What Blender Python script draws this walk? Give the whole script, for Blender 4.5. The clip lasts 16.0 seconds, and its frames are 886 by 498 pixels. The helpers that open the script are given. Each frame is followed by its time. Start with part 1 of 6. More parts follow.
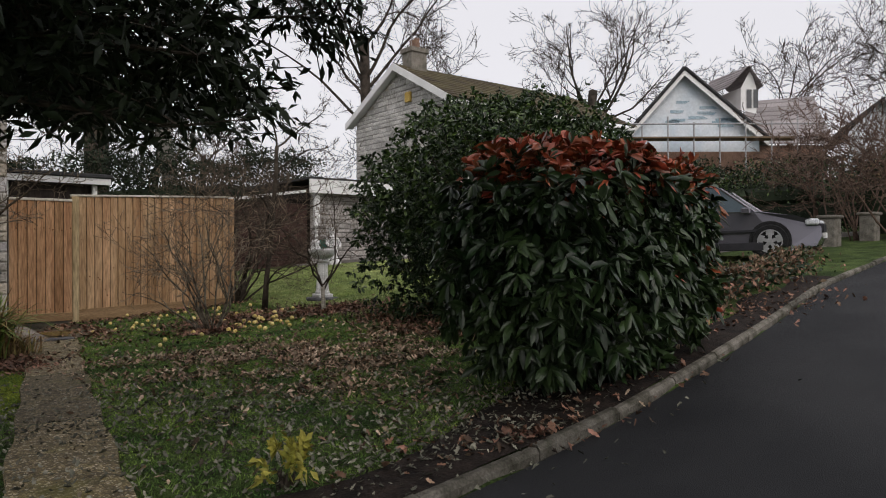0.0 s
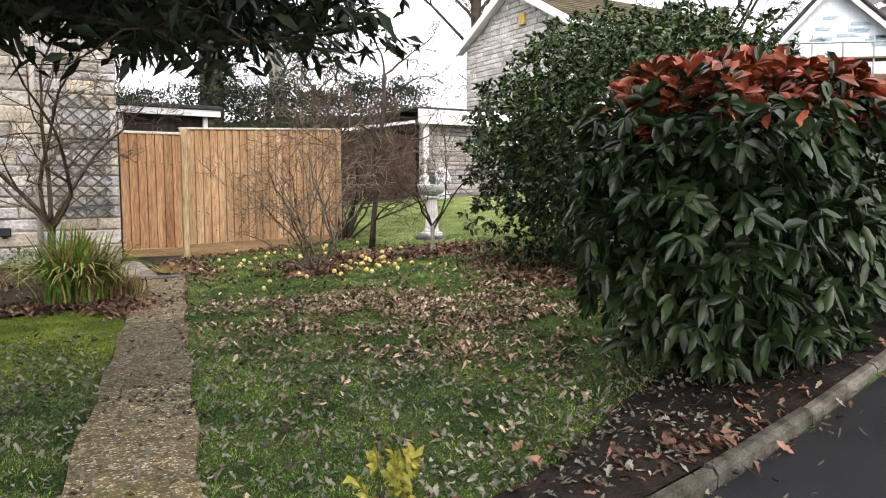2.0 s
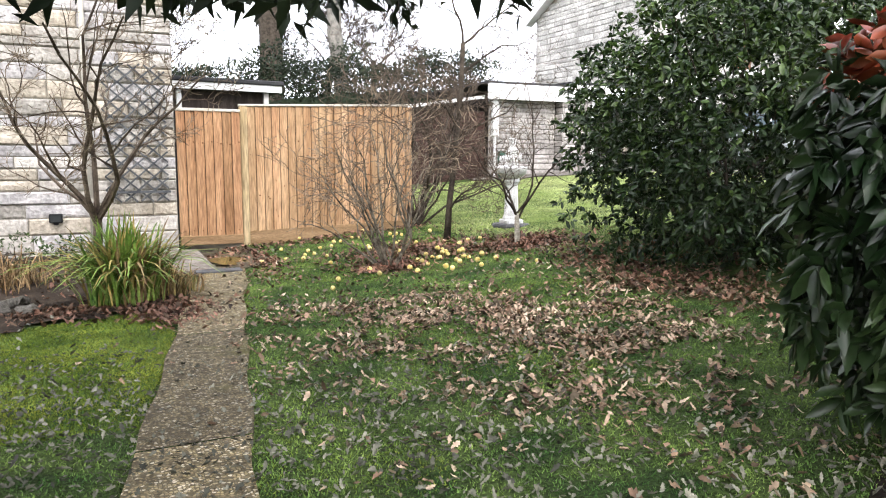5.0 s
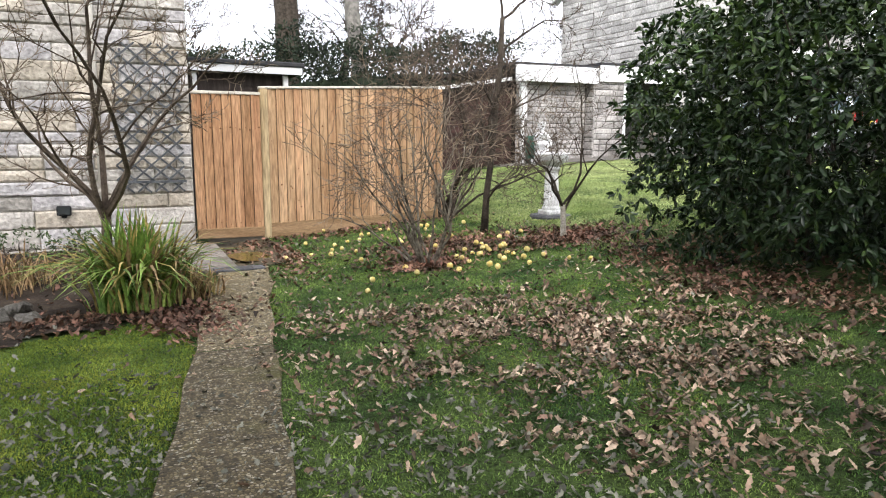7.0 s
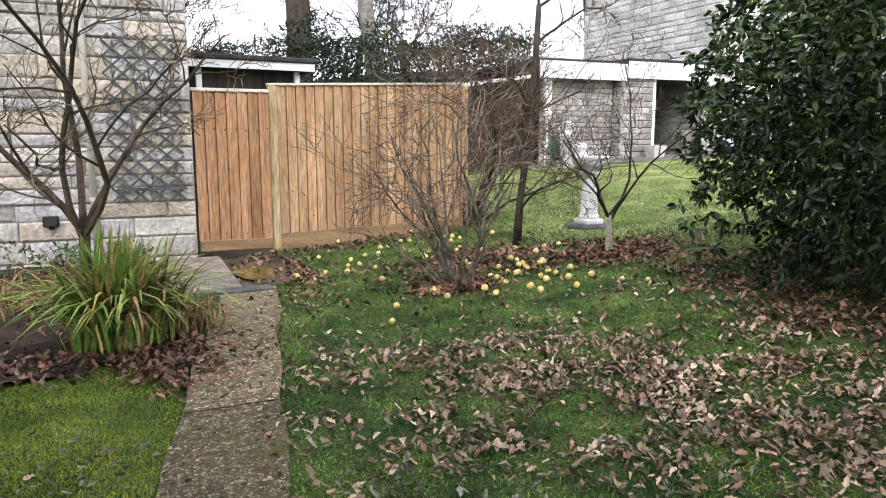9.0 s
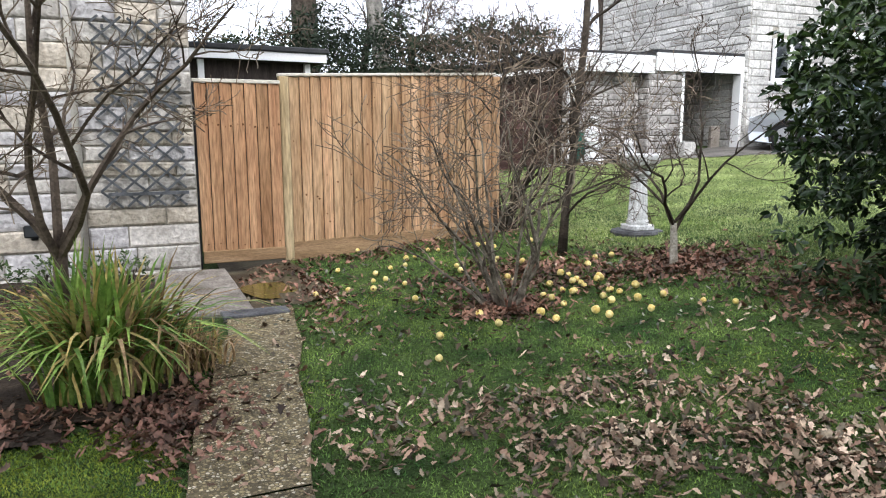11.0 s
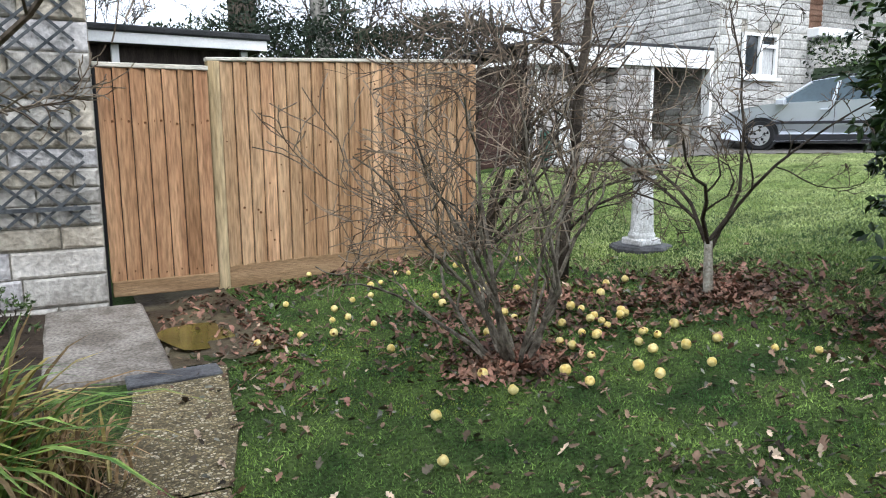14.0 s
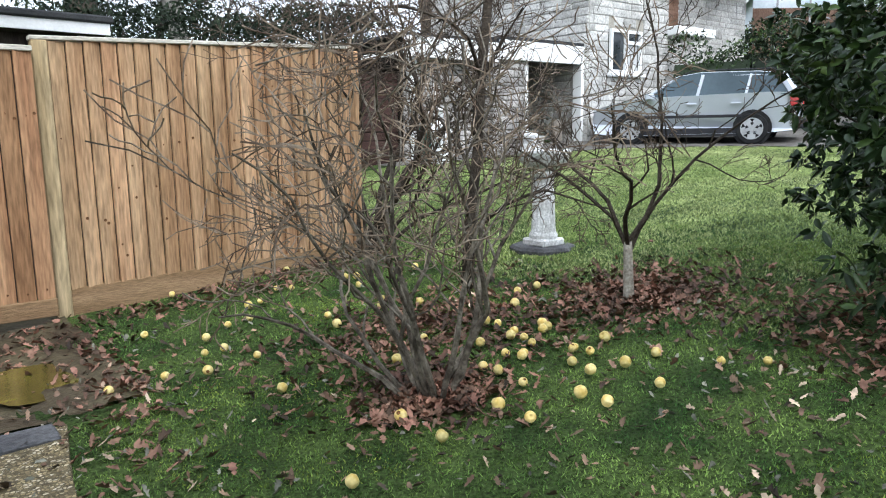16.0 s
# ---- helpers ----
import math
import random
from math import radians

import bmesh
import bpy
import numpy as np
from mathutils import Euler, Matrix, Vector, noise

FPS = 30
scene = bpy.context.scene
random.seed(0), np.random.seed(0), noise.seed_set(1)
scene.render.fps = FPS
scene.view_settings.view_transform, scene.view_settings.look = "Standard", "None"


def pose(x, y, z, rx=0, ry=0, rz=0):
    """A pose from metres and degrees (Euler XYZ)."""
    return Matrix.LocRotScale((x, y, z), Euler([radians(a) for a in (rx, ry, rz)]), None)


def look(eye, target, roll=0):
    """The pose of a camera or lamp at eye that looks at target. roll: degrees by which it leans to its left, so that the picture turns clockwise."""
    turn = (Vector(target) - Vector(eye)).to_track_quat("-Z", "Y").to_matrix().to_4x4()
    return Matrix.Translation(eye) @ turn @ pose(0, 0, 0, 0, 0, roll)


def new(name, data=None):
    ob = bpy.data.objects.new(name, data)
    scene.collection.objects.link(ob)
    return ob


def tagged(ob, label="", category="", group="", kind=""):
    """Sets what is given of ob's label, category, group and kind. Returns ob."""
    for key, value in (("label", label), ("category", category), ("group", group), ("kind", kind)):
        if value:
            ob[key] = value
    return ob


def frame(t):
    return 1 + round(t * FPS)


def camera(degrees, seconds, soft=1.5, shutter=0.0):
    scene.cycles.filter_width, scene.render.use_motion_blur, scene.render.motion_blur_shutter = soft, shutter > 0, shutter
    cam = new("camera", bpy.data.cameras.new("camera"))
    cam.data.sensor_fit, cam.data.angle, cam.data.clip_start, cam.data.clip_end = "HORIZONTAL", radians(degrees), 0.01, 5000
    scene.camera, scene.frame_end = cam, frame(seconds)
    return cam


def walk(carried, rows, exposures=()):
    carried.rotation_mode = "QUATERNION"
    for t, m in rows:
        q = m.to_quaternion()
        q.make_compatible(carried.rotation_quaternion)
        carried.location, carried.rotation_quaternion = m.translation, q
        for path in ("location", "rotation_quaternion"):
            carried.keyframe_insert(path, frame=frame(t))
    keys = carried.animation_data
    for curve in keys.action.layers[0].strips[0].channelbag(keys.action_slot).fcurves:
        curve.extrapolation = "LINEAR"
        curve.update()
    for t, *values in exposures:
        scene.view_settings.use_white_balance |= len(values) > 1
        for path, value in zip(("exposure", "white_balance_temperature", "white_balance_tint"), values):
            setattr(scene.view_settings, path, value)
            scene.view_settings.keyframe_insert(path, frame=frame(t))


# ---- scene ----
cam = camera(63.6, 16.0, soft=1.1)
PATH = [
    (0, (-2.514, -12.821, 1.037), (-1.269, -11.255, 1.04), -0.2),
    (0.5, (-2.443, -12.6, 1.056), (-1.323, -10.943, 1.04), -0.1),
    (1, (-2.375, -12.4, 1.109), (-1.298, -10.716, 1.042), -0.0),
    (1.5, (-2.239, -12.223, 1.121), (-1.197, -10.521, 0.996), 0.2),
    (2, (-2.108, -12.035, 1.142), (-1.115, -10.31, 0.95), 0.2),
    (2.5, (-2.055, -11.806, 1.167), (-1.085, -10.071, 0.942), 0.3),
    (3, (-2.016, -11.62, 1.171), (-1.061, -9.88, 0.92), 0.2),
    (3.5, (-1.943, -11.44, 1.208), (-1.031, -9.678, 0.955), 0.3),
    (4, (-1.923, -11.245, 1.206), (-1.038, -9.469, 0.954), 0.3),
    (6.5, (-1.853, -10.298, 1.244), (-1.028, -8.499, 0.961), 0.2),
    (7, (-1.84, -10.059, 1.236), (-1.022, -8.259, 0.936), 0.1),
    (7.5, (-1.771, -9.779, 1.25), (-0.96, -7.976, 0.947), 0.1),
    (8, (-1.772, -9.528, 1.247), (-0.97, -7.721, 0.942), 0.0),
    (8.5, (-1.719, -9.3, 1.26), (-0.923, -7.491, 0.954), 0.1),
    (9, (-1.625, -9.113, 1.274), (-0.836, -7.3, 0.971), -0.0),
    (9.2, (-1.617, -9.01, 1.258), (-0.827, -7.198, 0.953), 0.0),
    (11.3, (-1.523, -7.919, 1.272), (-0.741, -6.105, 0.96), -0.2),
    (11.5, (-1.508, -7.816, 1.27), (-0.719, -6.005, 0.958), -0.2),
    (12, (-1.43, -7.593, 1.254), (-0.611, -5.795, 0.945), -0.3),
    (12.5, (-1.315, -7.309, 1.259), (-0.488, -5.516, 0.944), -0.3),
    (13, (-1.335, -7.091, 1.257), (-0.48, -5.31, 0.946), -0.4),
    (13.5, (-1.306, -6.862, 1.244), (-0.403, -5.104, 0.933), -0.4),
    (14, (-1.194, -6.67, 1.262), (-0.274, -4.923, 0.95), -0.4),
    (14.5, (-1.177, -6.491, 1.253), (-0.211, -4.767, 0.944), -0.5),
    (15, (-1.166, -6.275, 1.247), (-0.077, -4.626, 0.934), -0.6),
    (15.5, (-1.097, -6.086, 1.221), (0.095, -4.511, 0.908), -0.6),
    (16, (-0.992, -5.964, 1.233), (0.232, -4.415, 0.911), -0.8),
]
EXPOSURES = [(0, -0.55, 6950, 14), (0.5, -0.22, 6950, 14), (1.0, 0.25, 7000, 14), (1.5, 0.65, 7000, 14), (2.0, 0.9, 7000, 14), (2.5, 1.1, 7000, 14), (3.0, 1.3, 6900, 13), (3.5, 1.5, 6850, 13), (4.0, 1.5, 6750, 13), (6.5, 1.1, 6600, 12), (9.0, 0.98, 6500, 12), (12.0, 0.78, 6200, 10), (16.0, 0.73, 6000, 7)]
walk(cam, [(t, look(e, g, r)) for t, e, g, r in PATH], EXPOSURES)

# ---- light ----
world = bpy.data.worlds.new("overcast_sky")
scene.world = world
world.use_nodes = True
wn = world.node_tree.nodes
sky = wn.new("ShaderNodeTexSky")
sky.sky_type = "NISHITA"
sky.sun_disc = False
sky.sun_elevation = radians(38)
sky.sun_rotation = radians(200)
sky.dust_density = 4.0
hsv = wn.new("ShaderNodeHueSaturation")
hsv.inputs["Saturation"].default_value = 0.3
world.node_tree.links.new(sky.outputs[0], hsv.inputs["Color"])
cloud_mix = wn.new("ShaderNodeMix")
cloud_mix.data_type = "RGBA"
cloud_mix.inputs[0].default_value = 0.72
cloud_mix.inputs[7].default_value = (9.2, 9.7, 10.7, 1)
world.node_tree.links.new(hsv.outputs[0], cloud_mix.inputs[6])
world.node_tree.links.new(cloud_mix.outputs[2], wn["Background"].inputs[0])
wn["Background"].inputs[1].default_value = 0.15
sun = new("sun", bpy.data.lights.new("sun", "SUN"))
sun.data.energy, sun.data.angle, sun.data.color = 1.3, radians(40), (1.0, 0.98, 0.95)
sun.matrix_world = look((-6, -16, 18), (0, 0, 0))


# ---- materials ----
def mat(name, a, b, scale=4.0, rough=0.8, bump=0.25, fine=60.0, rnd=0.0, isl=0.0, metal=0.0, stretch=(1, 1, 1), spec=0.14, dark=0.35):
    """Two colours mixed by a broad noise, a finer grain over it, relief, and a shade of its own per object or per island."""
    m = bpy.data.materials.new(name)
    m.use_nodes = True
    nt = m.node_tree
    n, link = nt.nodes, nt.links.new
    bs = n["Principled BSDF"]
    tc = n.new("ShaderNodeTexCoord")
    mp = n.new("ShaderNodeMapping")
    mp.inputs["Scale"].default_value = stretch
    link(tc.outputs["Object"], mp.inputs[0])
    n1, n2 = n.new("ShaderNodeTexNoise"), n.new("ShaderNodeTexNoise")
    for k, s, d in ((n1, scale, 4), (n2, fine, 3)):
        k.inputs["Scale"].default_value, k.inputs["Detail"].default_value = s, d
        link(mp.outputs[0], k.inputs["Vector"])
    rp = n.new("ShaderNodeValToRGB")
    rp.color_ramp.elements[0].position, rp.color_ramp.elements[1].position = 0.36, 0.64
    rp.color_ramp.elements[0].color, rp.color_ramp.elements[1].color = (*a, 1), (*b, 1)
    link(n1.outputs["Fac"], rp.inputs[0])
    r2 = n.new("ShaderNodeMapRange")
    r2.inputs[1].default_value, r2.inputs[2].default_value = 0.3, 0.7
    r2.inputs[3].default_value, r2.inputs[4].default_value = 1 - dark, 1 + dark * 0.6
    link(n2.outputs["Fac"], r2.inputs[0])
    hv = n.new("ShaderNodeHueSaturation")
    link(rp.outputs[0], hv.inputs["Color"])
    value = r2.outputs[0]
    for amount, node, out in ((rnd, "ShaderNodeObjectInfo", "Random"), (isl, "ShaderNodeNewGeometry", "Random Per Island")):
        if amount:
            src = n.new(node)
            mr = n.new("ShaderNodeMapRange")
            mr.inputs[3].default_value, mr.inputs[4].default_value = 1 - amount, 1 + amount
            link(src.outputs[out], mr.inputs[0])
            mu = n.new("ShaderNodeMath")
            mu.operation = "MULTIPLY"
            link(value, mu.inputs[0]), link(mr.outputs[0], mu.inputs[1])
            value = mu.outputs[0]
            sh = n.new("ShaderNodeMapRange")
            sh.inputs[3].default_value, sh.inputs[4].default_value = 0.5 + 0.02 * amount, 0.5 - 0.018 * amount
            link(src.outputs[out], sh.inputs[0])
            link(sh.outputs[0], hv.inputs["Hue"])
    link(value, hv.inputs["Value"])
    link(hv.outputs[0], bs.inputs["Base Color"])
    bs.inputs["Roughness"].default_value = rough
    bs.inputs["Metallic"].default_value = metal
    bs.inputs["Specular IOR Level"].default_value = spec
    if bump:
        bp = n.new("ShaderNodeBump")
        bp.inputs["Strength"].default_value, bp.inputs["Distance"].default_value = bump, 0.02
        link(n2.outputs["Fac"], bp.inputs["Height"])
        link(bp.outputs[0], bs.inputs["Normal"])
    return m



def pebble_mat(name, moss, tone=1.0):
    """Exposed aggregate: small rounded pebbles in dark cement, with moss and dirt in broad patches."""
    m = bpy.data.materials.new(name)
    m.use_nodes = True
    n, link = m.node_tree.nodes, m.node_tree.links.new
    bs = n["Principled BSDF"]
    tc = n.new("ShaderNodeTexCoord")
    vo, ed = n.new("ShaderNodeTexVoronoi"), n.new("ShaderNodeTexVoronoi")
    ed.feature = "DISTANCE_TO_EDGE"
    for k in (vo, ed):
        k.inputs["Scale"].default_value = 62
        link(tc.outputs["Object"], k.inputs["Vector"])
    sep = n.new("ShaderNodeSeparateColor")
    link(vo.outputs["Color"], sep.inputs[0])
    rp = n.new("ShaderNodeValToRGB")
    el = rp.color_ramp.elements
    el[0].position, el[0].color = 0.0, (0.075, 0.058, 0.032, 1)
    el[1].position, el[1].color = 1.0, (0.62, 0.55, 0.42, 1)
    for p, c in ((0.4, (0.2, 0.155, 0.082, 1)), (0.75, (0.36, 0.285, 0.15, 1))):
        el.new(p).color = c
    link(sep.outputs[0], rp.inputs[0])
    gap = n.new("ShaderNodeMapRange")
    gap.inputs[1].default_value, gap.inputs[2].default_value = 0.04, 0.16
    link(ed.outputs["Distance"], gap.inputs[0])
    mix = n.new("ShaderNodeMix")
    mix.data_type = "RGBA"
    mix.inputs[6].default_value = (0.105, 0.085, 0.045, 1)
    link(gap.outputs[0], mix.inputs[0]), link(rp.outputs[0], mix.inputs[7])
    ns, nf = n.new("ShaderNodeTexNoise"), n.new("ShaderNodeTexNoise")
    ns.inputs["Scale"].default_value, ns.inputs["Detail"].default_value = 2.4, 6
    nf.inputs["Scale"].default_value, nf.inputs["Detail"].default_value = 9, 5
    link(tc.outputs["Object"], ns.inputs["Vector"]), link(tc.outputs["Object"], nf.inputs["Vector"])
    mr = n.new("ShaderNodeMapRange")
    mr.inputs[1].default_value, mr.inputs[2].default_value = 0.72 - 0.3 * moss, 0.84 - 0.26 * moss
    mr.inputs[4].default_value = 0.8
    link(ns.outputs["Fac"], mr.inputs[0])
    mm = n.new("ShaderNodeMix")
    mm.data_type = "RGBA"
    mm.inputs[7].default_value = (0.13, 0.125, 0.022, 1)
    link(mr.outputs[0], mm.inputs[0]), link(mix.outputs[2], mm.inputs[6])
    hv = n.new("ShaderNodeHueSaturation")
    vr = n.new("ShaderNodeMapRange")
    vr.inputs[1].default_value, vr.inputs[2].default_value = 0.3, 0.7
    vr.inputs[3].default_value, vr.inputs[4].default_value = 0.65 * tone, 1.25 * tone
    link(nf.outputs["Fac"], vr.inputs[0]), link(vr.outputs[0], hv.inputs["Value"])
    link(mm.outputs[2], hv.inputs["Color"]), link(hv.outputs[0], bs.inputs["Base Color"])
    bs.inputs["Roughness"].default_value = 0.7
    bs.inputs["Specular IOR Level"].default_value = 0.25
    bp = n.new("ShaderNodeBump")
    bp.inputs["Strength"].default_value, bp.inputs["Distance"].default_value = 0.9, 0.006
    link(gap.outputs[0], bp.inputs["Height"]), link(bp.outputs[0], bs.inputs["Normal"])
    return m


M = {
    "soil": mat("mossy_lawn_soil", (0.03, 0.052, 0.014), (0.075, 0.112, 0.03), 2.3, 0.95, 0.9, 55, dark=0.7),
    "grass": mat("grass_blade", (0.06, 0.138, 0.034), (0.23, 0.34, 0.083), 2.3, 0.6, 0, 4, isl=0.5),
    "moss": mat("mossy_grass_blade", (0.13, 0.22, 0.034), (0.29, 0.36, 0.065), 1.6, 0.65, 0, 5, isl=0.35),
    "moss_bright": mat("bright_yellow_moss", (0.16, 0.23, 0.028), (0.36, 0.4, 0.06), 2.2, 0.7, 0, 6, isl=0.35),
    "brown_litter": mat("dull_brown_fallen_leaf", (0.1, 0.064, 0.04), (0.29, 0.195, 0.125), 1.6, 0.7, 0.2, 40, isl=0.85, spec=0.3),
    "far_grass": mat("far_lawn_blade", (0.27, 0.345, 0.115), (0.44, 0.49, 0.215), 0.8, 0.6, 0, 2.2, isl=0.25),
    "litter": mat("fallen_leaf", (0.22, 0.15, 0.095), (0.52, 0.41, 0.29), 1.4, 0.65, 0.2, 40, isl=0.8, spec=0.3),
    "red_litter": mat("red_brown_fallen_leaf", (0.085, 0.044, 0.028), (0.28, 0.155, 0.1), 2.5, 0.65, 0.2, 40, isl=0.75, spec=0.3),
    "grey_litter": mat("silvery_fallen_leaf", (0.1, 0.1, 0.075), (0.25, 0.245, 0.19), 1.5, 0.65, 0.2, 40, isl=0.6, spec=0.2),
    "asphalt": mat("dark_asphalt", (0.018, 0.019, 0.021), (0.034, 0.035, 0.037), 0.8, 0.75, 0.5, 160, spec=0.14),
    "kerb": mat("kerb_concrete", (0.06, 0.057, 0.042), (0.19, 0.175, 0.15), 6, 0.9, 0.6, 70, rnd=0.3),
    "path": pebble_mat("exposed_aggregate_path", 0.35, 0.72),
    "path_end": pebble_mat("trodden_aggregate_path", 0.45, 1.15),
    "path_worn": pebble_mat("worn_aggregate_path", 0.1, 1.2),
    "path_moss": pebble_mat("mossy_path_end", 0.75, 1.3),
    "slab": mat("worn_concrete_slab", (0.17, 0.145, 0.12), (0.33, 0.295, 0.255), 4, 0.85, 0.5, 45, dark=0.5),
    "mud": mat("wet_mud", (0.06, 0.045, 0.03), (0.12, 0.1, 0.06), 3, 0.6, 0.5, 40),
    "puddle": mat("mossy_puddle", (0.06, 0.055, 0.01), (0.13, 0.11, 0.02), 4, 0.12, 0.05, 20, spec=0.5),
    "bark_dark": mat("dark_damp_bark", (0.035, 0.028, 0.022), (0.08, 0.065, 0.05), 9, 0.9, 0.6, 60),
    "bark_grey": mat("grey_lichened_bark", (0.07, 0.058, 0.044), (0.24, 0.21, 0.165), 14, 0.9, 0.5, 70),
    "bark_brown": mat("smooth_brown_bark", (0.07, 0.052, 0.04), (0.15, 0.115, 0.085), 9, 0.85, 0.4, 60),
    "bark_far": mat("distant_bark", (0.03, 0.025, 0.021), (0.08, 0.064, 0.052), 3, 0.95, 0.3, 30),
    "twig_red": mat("reddish_brown_twig", (0.085, 0.055, 0.045), (0.16, 0.11, 0.085), 12, 0.8, 0.2, 80),
    "trunk_white": mat("pale_trunk_foot", (0.3, 0.27, 0.22), (0.5, 0.47, 0.4), 20, 0.9, 0.4, 70),
    "mortar": mat("pale_mortar", (0.3, 0.28, 0.24), (0.42, 0.39, 0.33), 5, 0.95, 0.4, 70),
    "stone": mat("rough_faced_walling_stone", (0.33, 0.305, 0.27), (0.52, 0.49, 0.445), 3.2, 0.92, 1.0, 22, rnd=0.24),
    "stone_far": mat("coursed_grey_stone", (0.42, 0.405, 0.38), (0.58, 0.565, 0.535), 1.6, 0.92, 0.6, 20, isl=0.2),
    # Darker copy of the coursed stone, with the garage's shade in its colour.
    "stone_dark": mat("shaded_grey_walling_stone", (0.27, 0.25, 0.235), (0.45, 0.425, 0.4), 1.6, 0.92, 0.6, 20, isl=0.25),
    "fence": mat("new_larch_boards", (0.4, 0.235, 0.125), (0.58, 0.385, 0.225), 0.9, 0.75, 0.5, 9, rnd=0.15, stretch=(6, 6, 0.7), dark=0.4),
    "gate": mat("orange_cedar_boards", (0.33, 0.175, 0.09), (0.49, 0.295, 0.16), 0.9, 0.75, 0.5, 9, rnd=0.16, stretch=(6, 6, 0.7), dark=0.4),
    "rail": mat("grey_brown_rail_timber", (0.27, 0.17, 0.09), (0.38, 0.25, 0.14), 2, 0.8, 0.4, 30, stretch=(0.6, 7, 7)),
    "knot": mat("brown_knot", (0.13, 0.06, 0.026), (0.22, 0.11, 0.05), 20, 0.8, 0, 50),
    "cap": mat("weathered_white_capping", (0.5, 0.46, 0.38), (0.66, 0.62, 0.54), 5, 0.7, 0.2, 40, stretch=(0.5, 4, 4)),
    "white": mat("white_painted_board", (0.76, 0.76, 0.75), (0.84, 0.84, 0.83), 2, 0.45, 0.05, 40, dark=0.06),
    "felt": mat("black_roofing_felt", (0.035, 0.036, 0.038), (0.06, 0.06, 0.062), 3, 0.9, 0.4, 80),
    "black": mat("black_plastic", (0.012, 0.012, 0.013), (0.02, 0.02, 0.022), 5, 0.45, 0.05, 50, dark=0.1),
    "dark_wood": mat("dark_creosoted_boards", (0.035, 0.028, 0.025), (0.07, 0.055, 0.048), 3, 0.85, 0.3, 40, stretch=(4, 4, 0.4)),
    # Near-black colour holds the gloom inside the store, not a wall finish.
    "dark_room": mat("shade_painted_store_wall", (0.016, 0.013, 0.011), (0.034, 0.027, 0.022), 2, 0.9, 0.2, 30),
    "trellis": mat("weathered_grey_trellis", (0.05, 0.055, 0.06), (0.11, 0.115, 0.12), 6, 0.85, 0.3, 50),
    "pipe": mat("buff_painted_pipe", (0.45, 0.42, 0.36), (0.55, 0.52, 0.46), 3, 0.5, 0.1, 40, dark=0.1),
    "cast": mat("weathered_white_cast_stone", (0.56, 0.56, 0.55), (0.8, 0.8, 0.8), 7, 0.85, 0.5, 60),
    "green_paint": mat("faded_green_paint", (0.03, 0.11, 0.085), (0.05, 0.15, 0.11), 5, 0.6, 0.1, 40),
    "tile": mat("mossy_brown_roof_tile", (0.075, 0.06, 0.045), (0.12, 0.105, 0.06), 1.2, 0.9, 0.4, 20, isl=0.25),
    "tile_grey": mat("pale_grey_roof_tile", (0.24, 0.22, 0.22), (0.33, 0.3, 0.3), 0.6, 0.8, 0.3, 20, isl=0.2),
    "tile_hung": mat("brown_hung_tile", (0.16, 0.09, 0.06), (0.24, 0.145, 0.1), 2, 0.85, 0.3, 30, isl=0.2),
    "wrap": mat("pale_blue_house_wrap", (0.55, 0.63, 0.7), (0.74, 0.78, 0.82), 0.7, 0.5, 0.2, 8, dark=0.1),
    "wrap_print": mat("printed_blue_bars", (0.3, 0.42, 0.5), (0.42, 0.52, 0.58), 2, 0.5, 0, 20),
    "brick": mat("old_red_brick", (0.2, 0.12, 0.09), (0.3, 0.19, 0.14), 1.2, 0.9, 0.4, 20),
    "steel": mat("galvanised_tube", (0.3, 0.3, 0.31), (0.42, 0.42, 0.43), 5, 0.45, 0.1, 40, metal=0.7),
    "silver": mat("silver_grey_car_paint", (0.5, 0.53, 0.58), (0.56, 0.59, 0.64), 1, 0.3, 0, 40, metal=0.3, dark=0.03, spec=0.5),
    "dark_paint": mat("dark_grey_car_paint", (0.15, 0.145, 0.17), (0.17, 0.165, 0.19), 1, 0.2, 0, 40, metal=0.5, dark=0.03, spec=0.6),
    "trim_black": mat("grey_black_trim", (0.025, 0.025, 0.028), (0.035, 0.035, 0.04), 5, 0.6, 0.1, 60, dark=0.1),
    "tyre": mat("tyre_rubber", (0.015, 0.015, 0.016), (0.025, 0.025, 0.026), 9, 0.85, 0.3, 60),
    "alloy": mat("alloy_wheel", (0.5, 0.5, 0.52), (0.6, 0.6, 0.62), 5, 0.35, 0, 40, metal=0.7, dark=0.08),
    "glass_car": mat("tinted_car_glass", (0.03, 0.05, 0.062), (0.06, 0.09, 0.11), 0.8, 0.08, 0, 20, spec=0.45, dark=0.1),
    "lamp_red": mat("red_tail_lens", (0.35, 0.02, 0.02), (0.5, 0.05, 0.04), 20, 0.15, 0, 60, spec=0.6),
    "lamp_clear": mat("clear_lamp_lens", (0.5, 0.52, 0.55), (0.7, 0.72, 0.75), 20, 0.1, 0, 60, spec=0.6),
    "plate": mat("yellow_number_plate", (0.65, 0.5, 0.08), (0.7, 0.55, 0.1), 9, 0.5, 0, 60, dark=0.05),
    "window": mat("dark_window_glass", (0.02, 0.024, 0.028), (0.045, 0.05, 0.055), 1.5, 0.05, 0, 20, spec=0.8, dark=0.1),
    "curtain": mat("pale_curtain", (0.4, 0.4, 0.4), (0.55, 0.55, 0.54), 6, 0.9, 0.2, 30, stretch=(6, 6, 0.3)),
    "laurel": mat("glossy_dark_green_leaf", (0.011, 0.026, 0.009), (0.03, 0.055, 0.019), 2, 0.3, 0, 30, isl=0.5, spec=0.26),
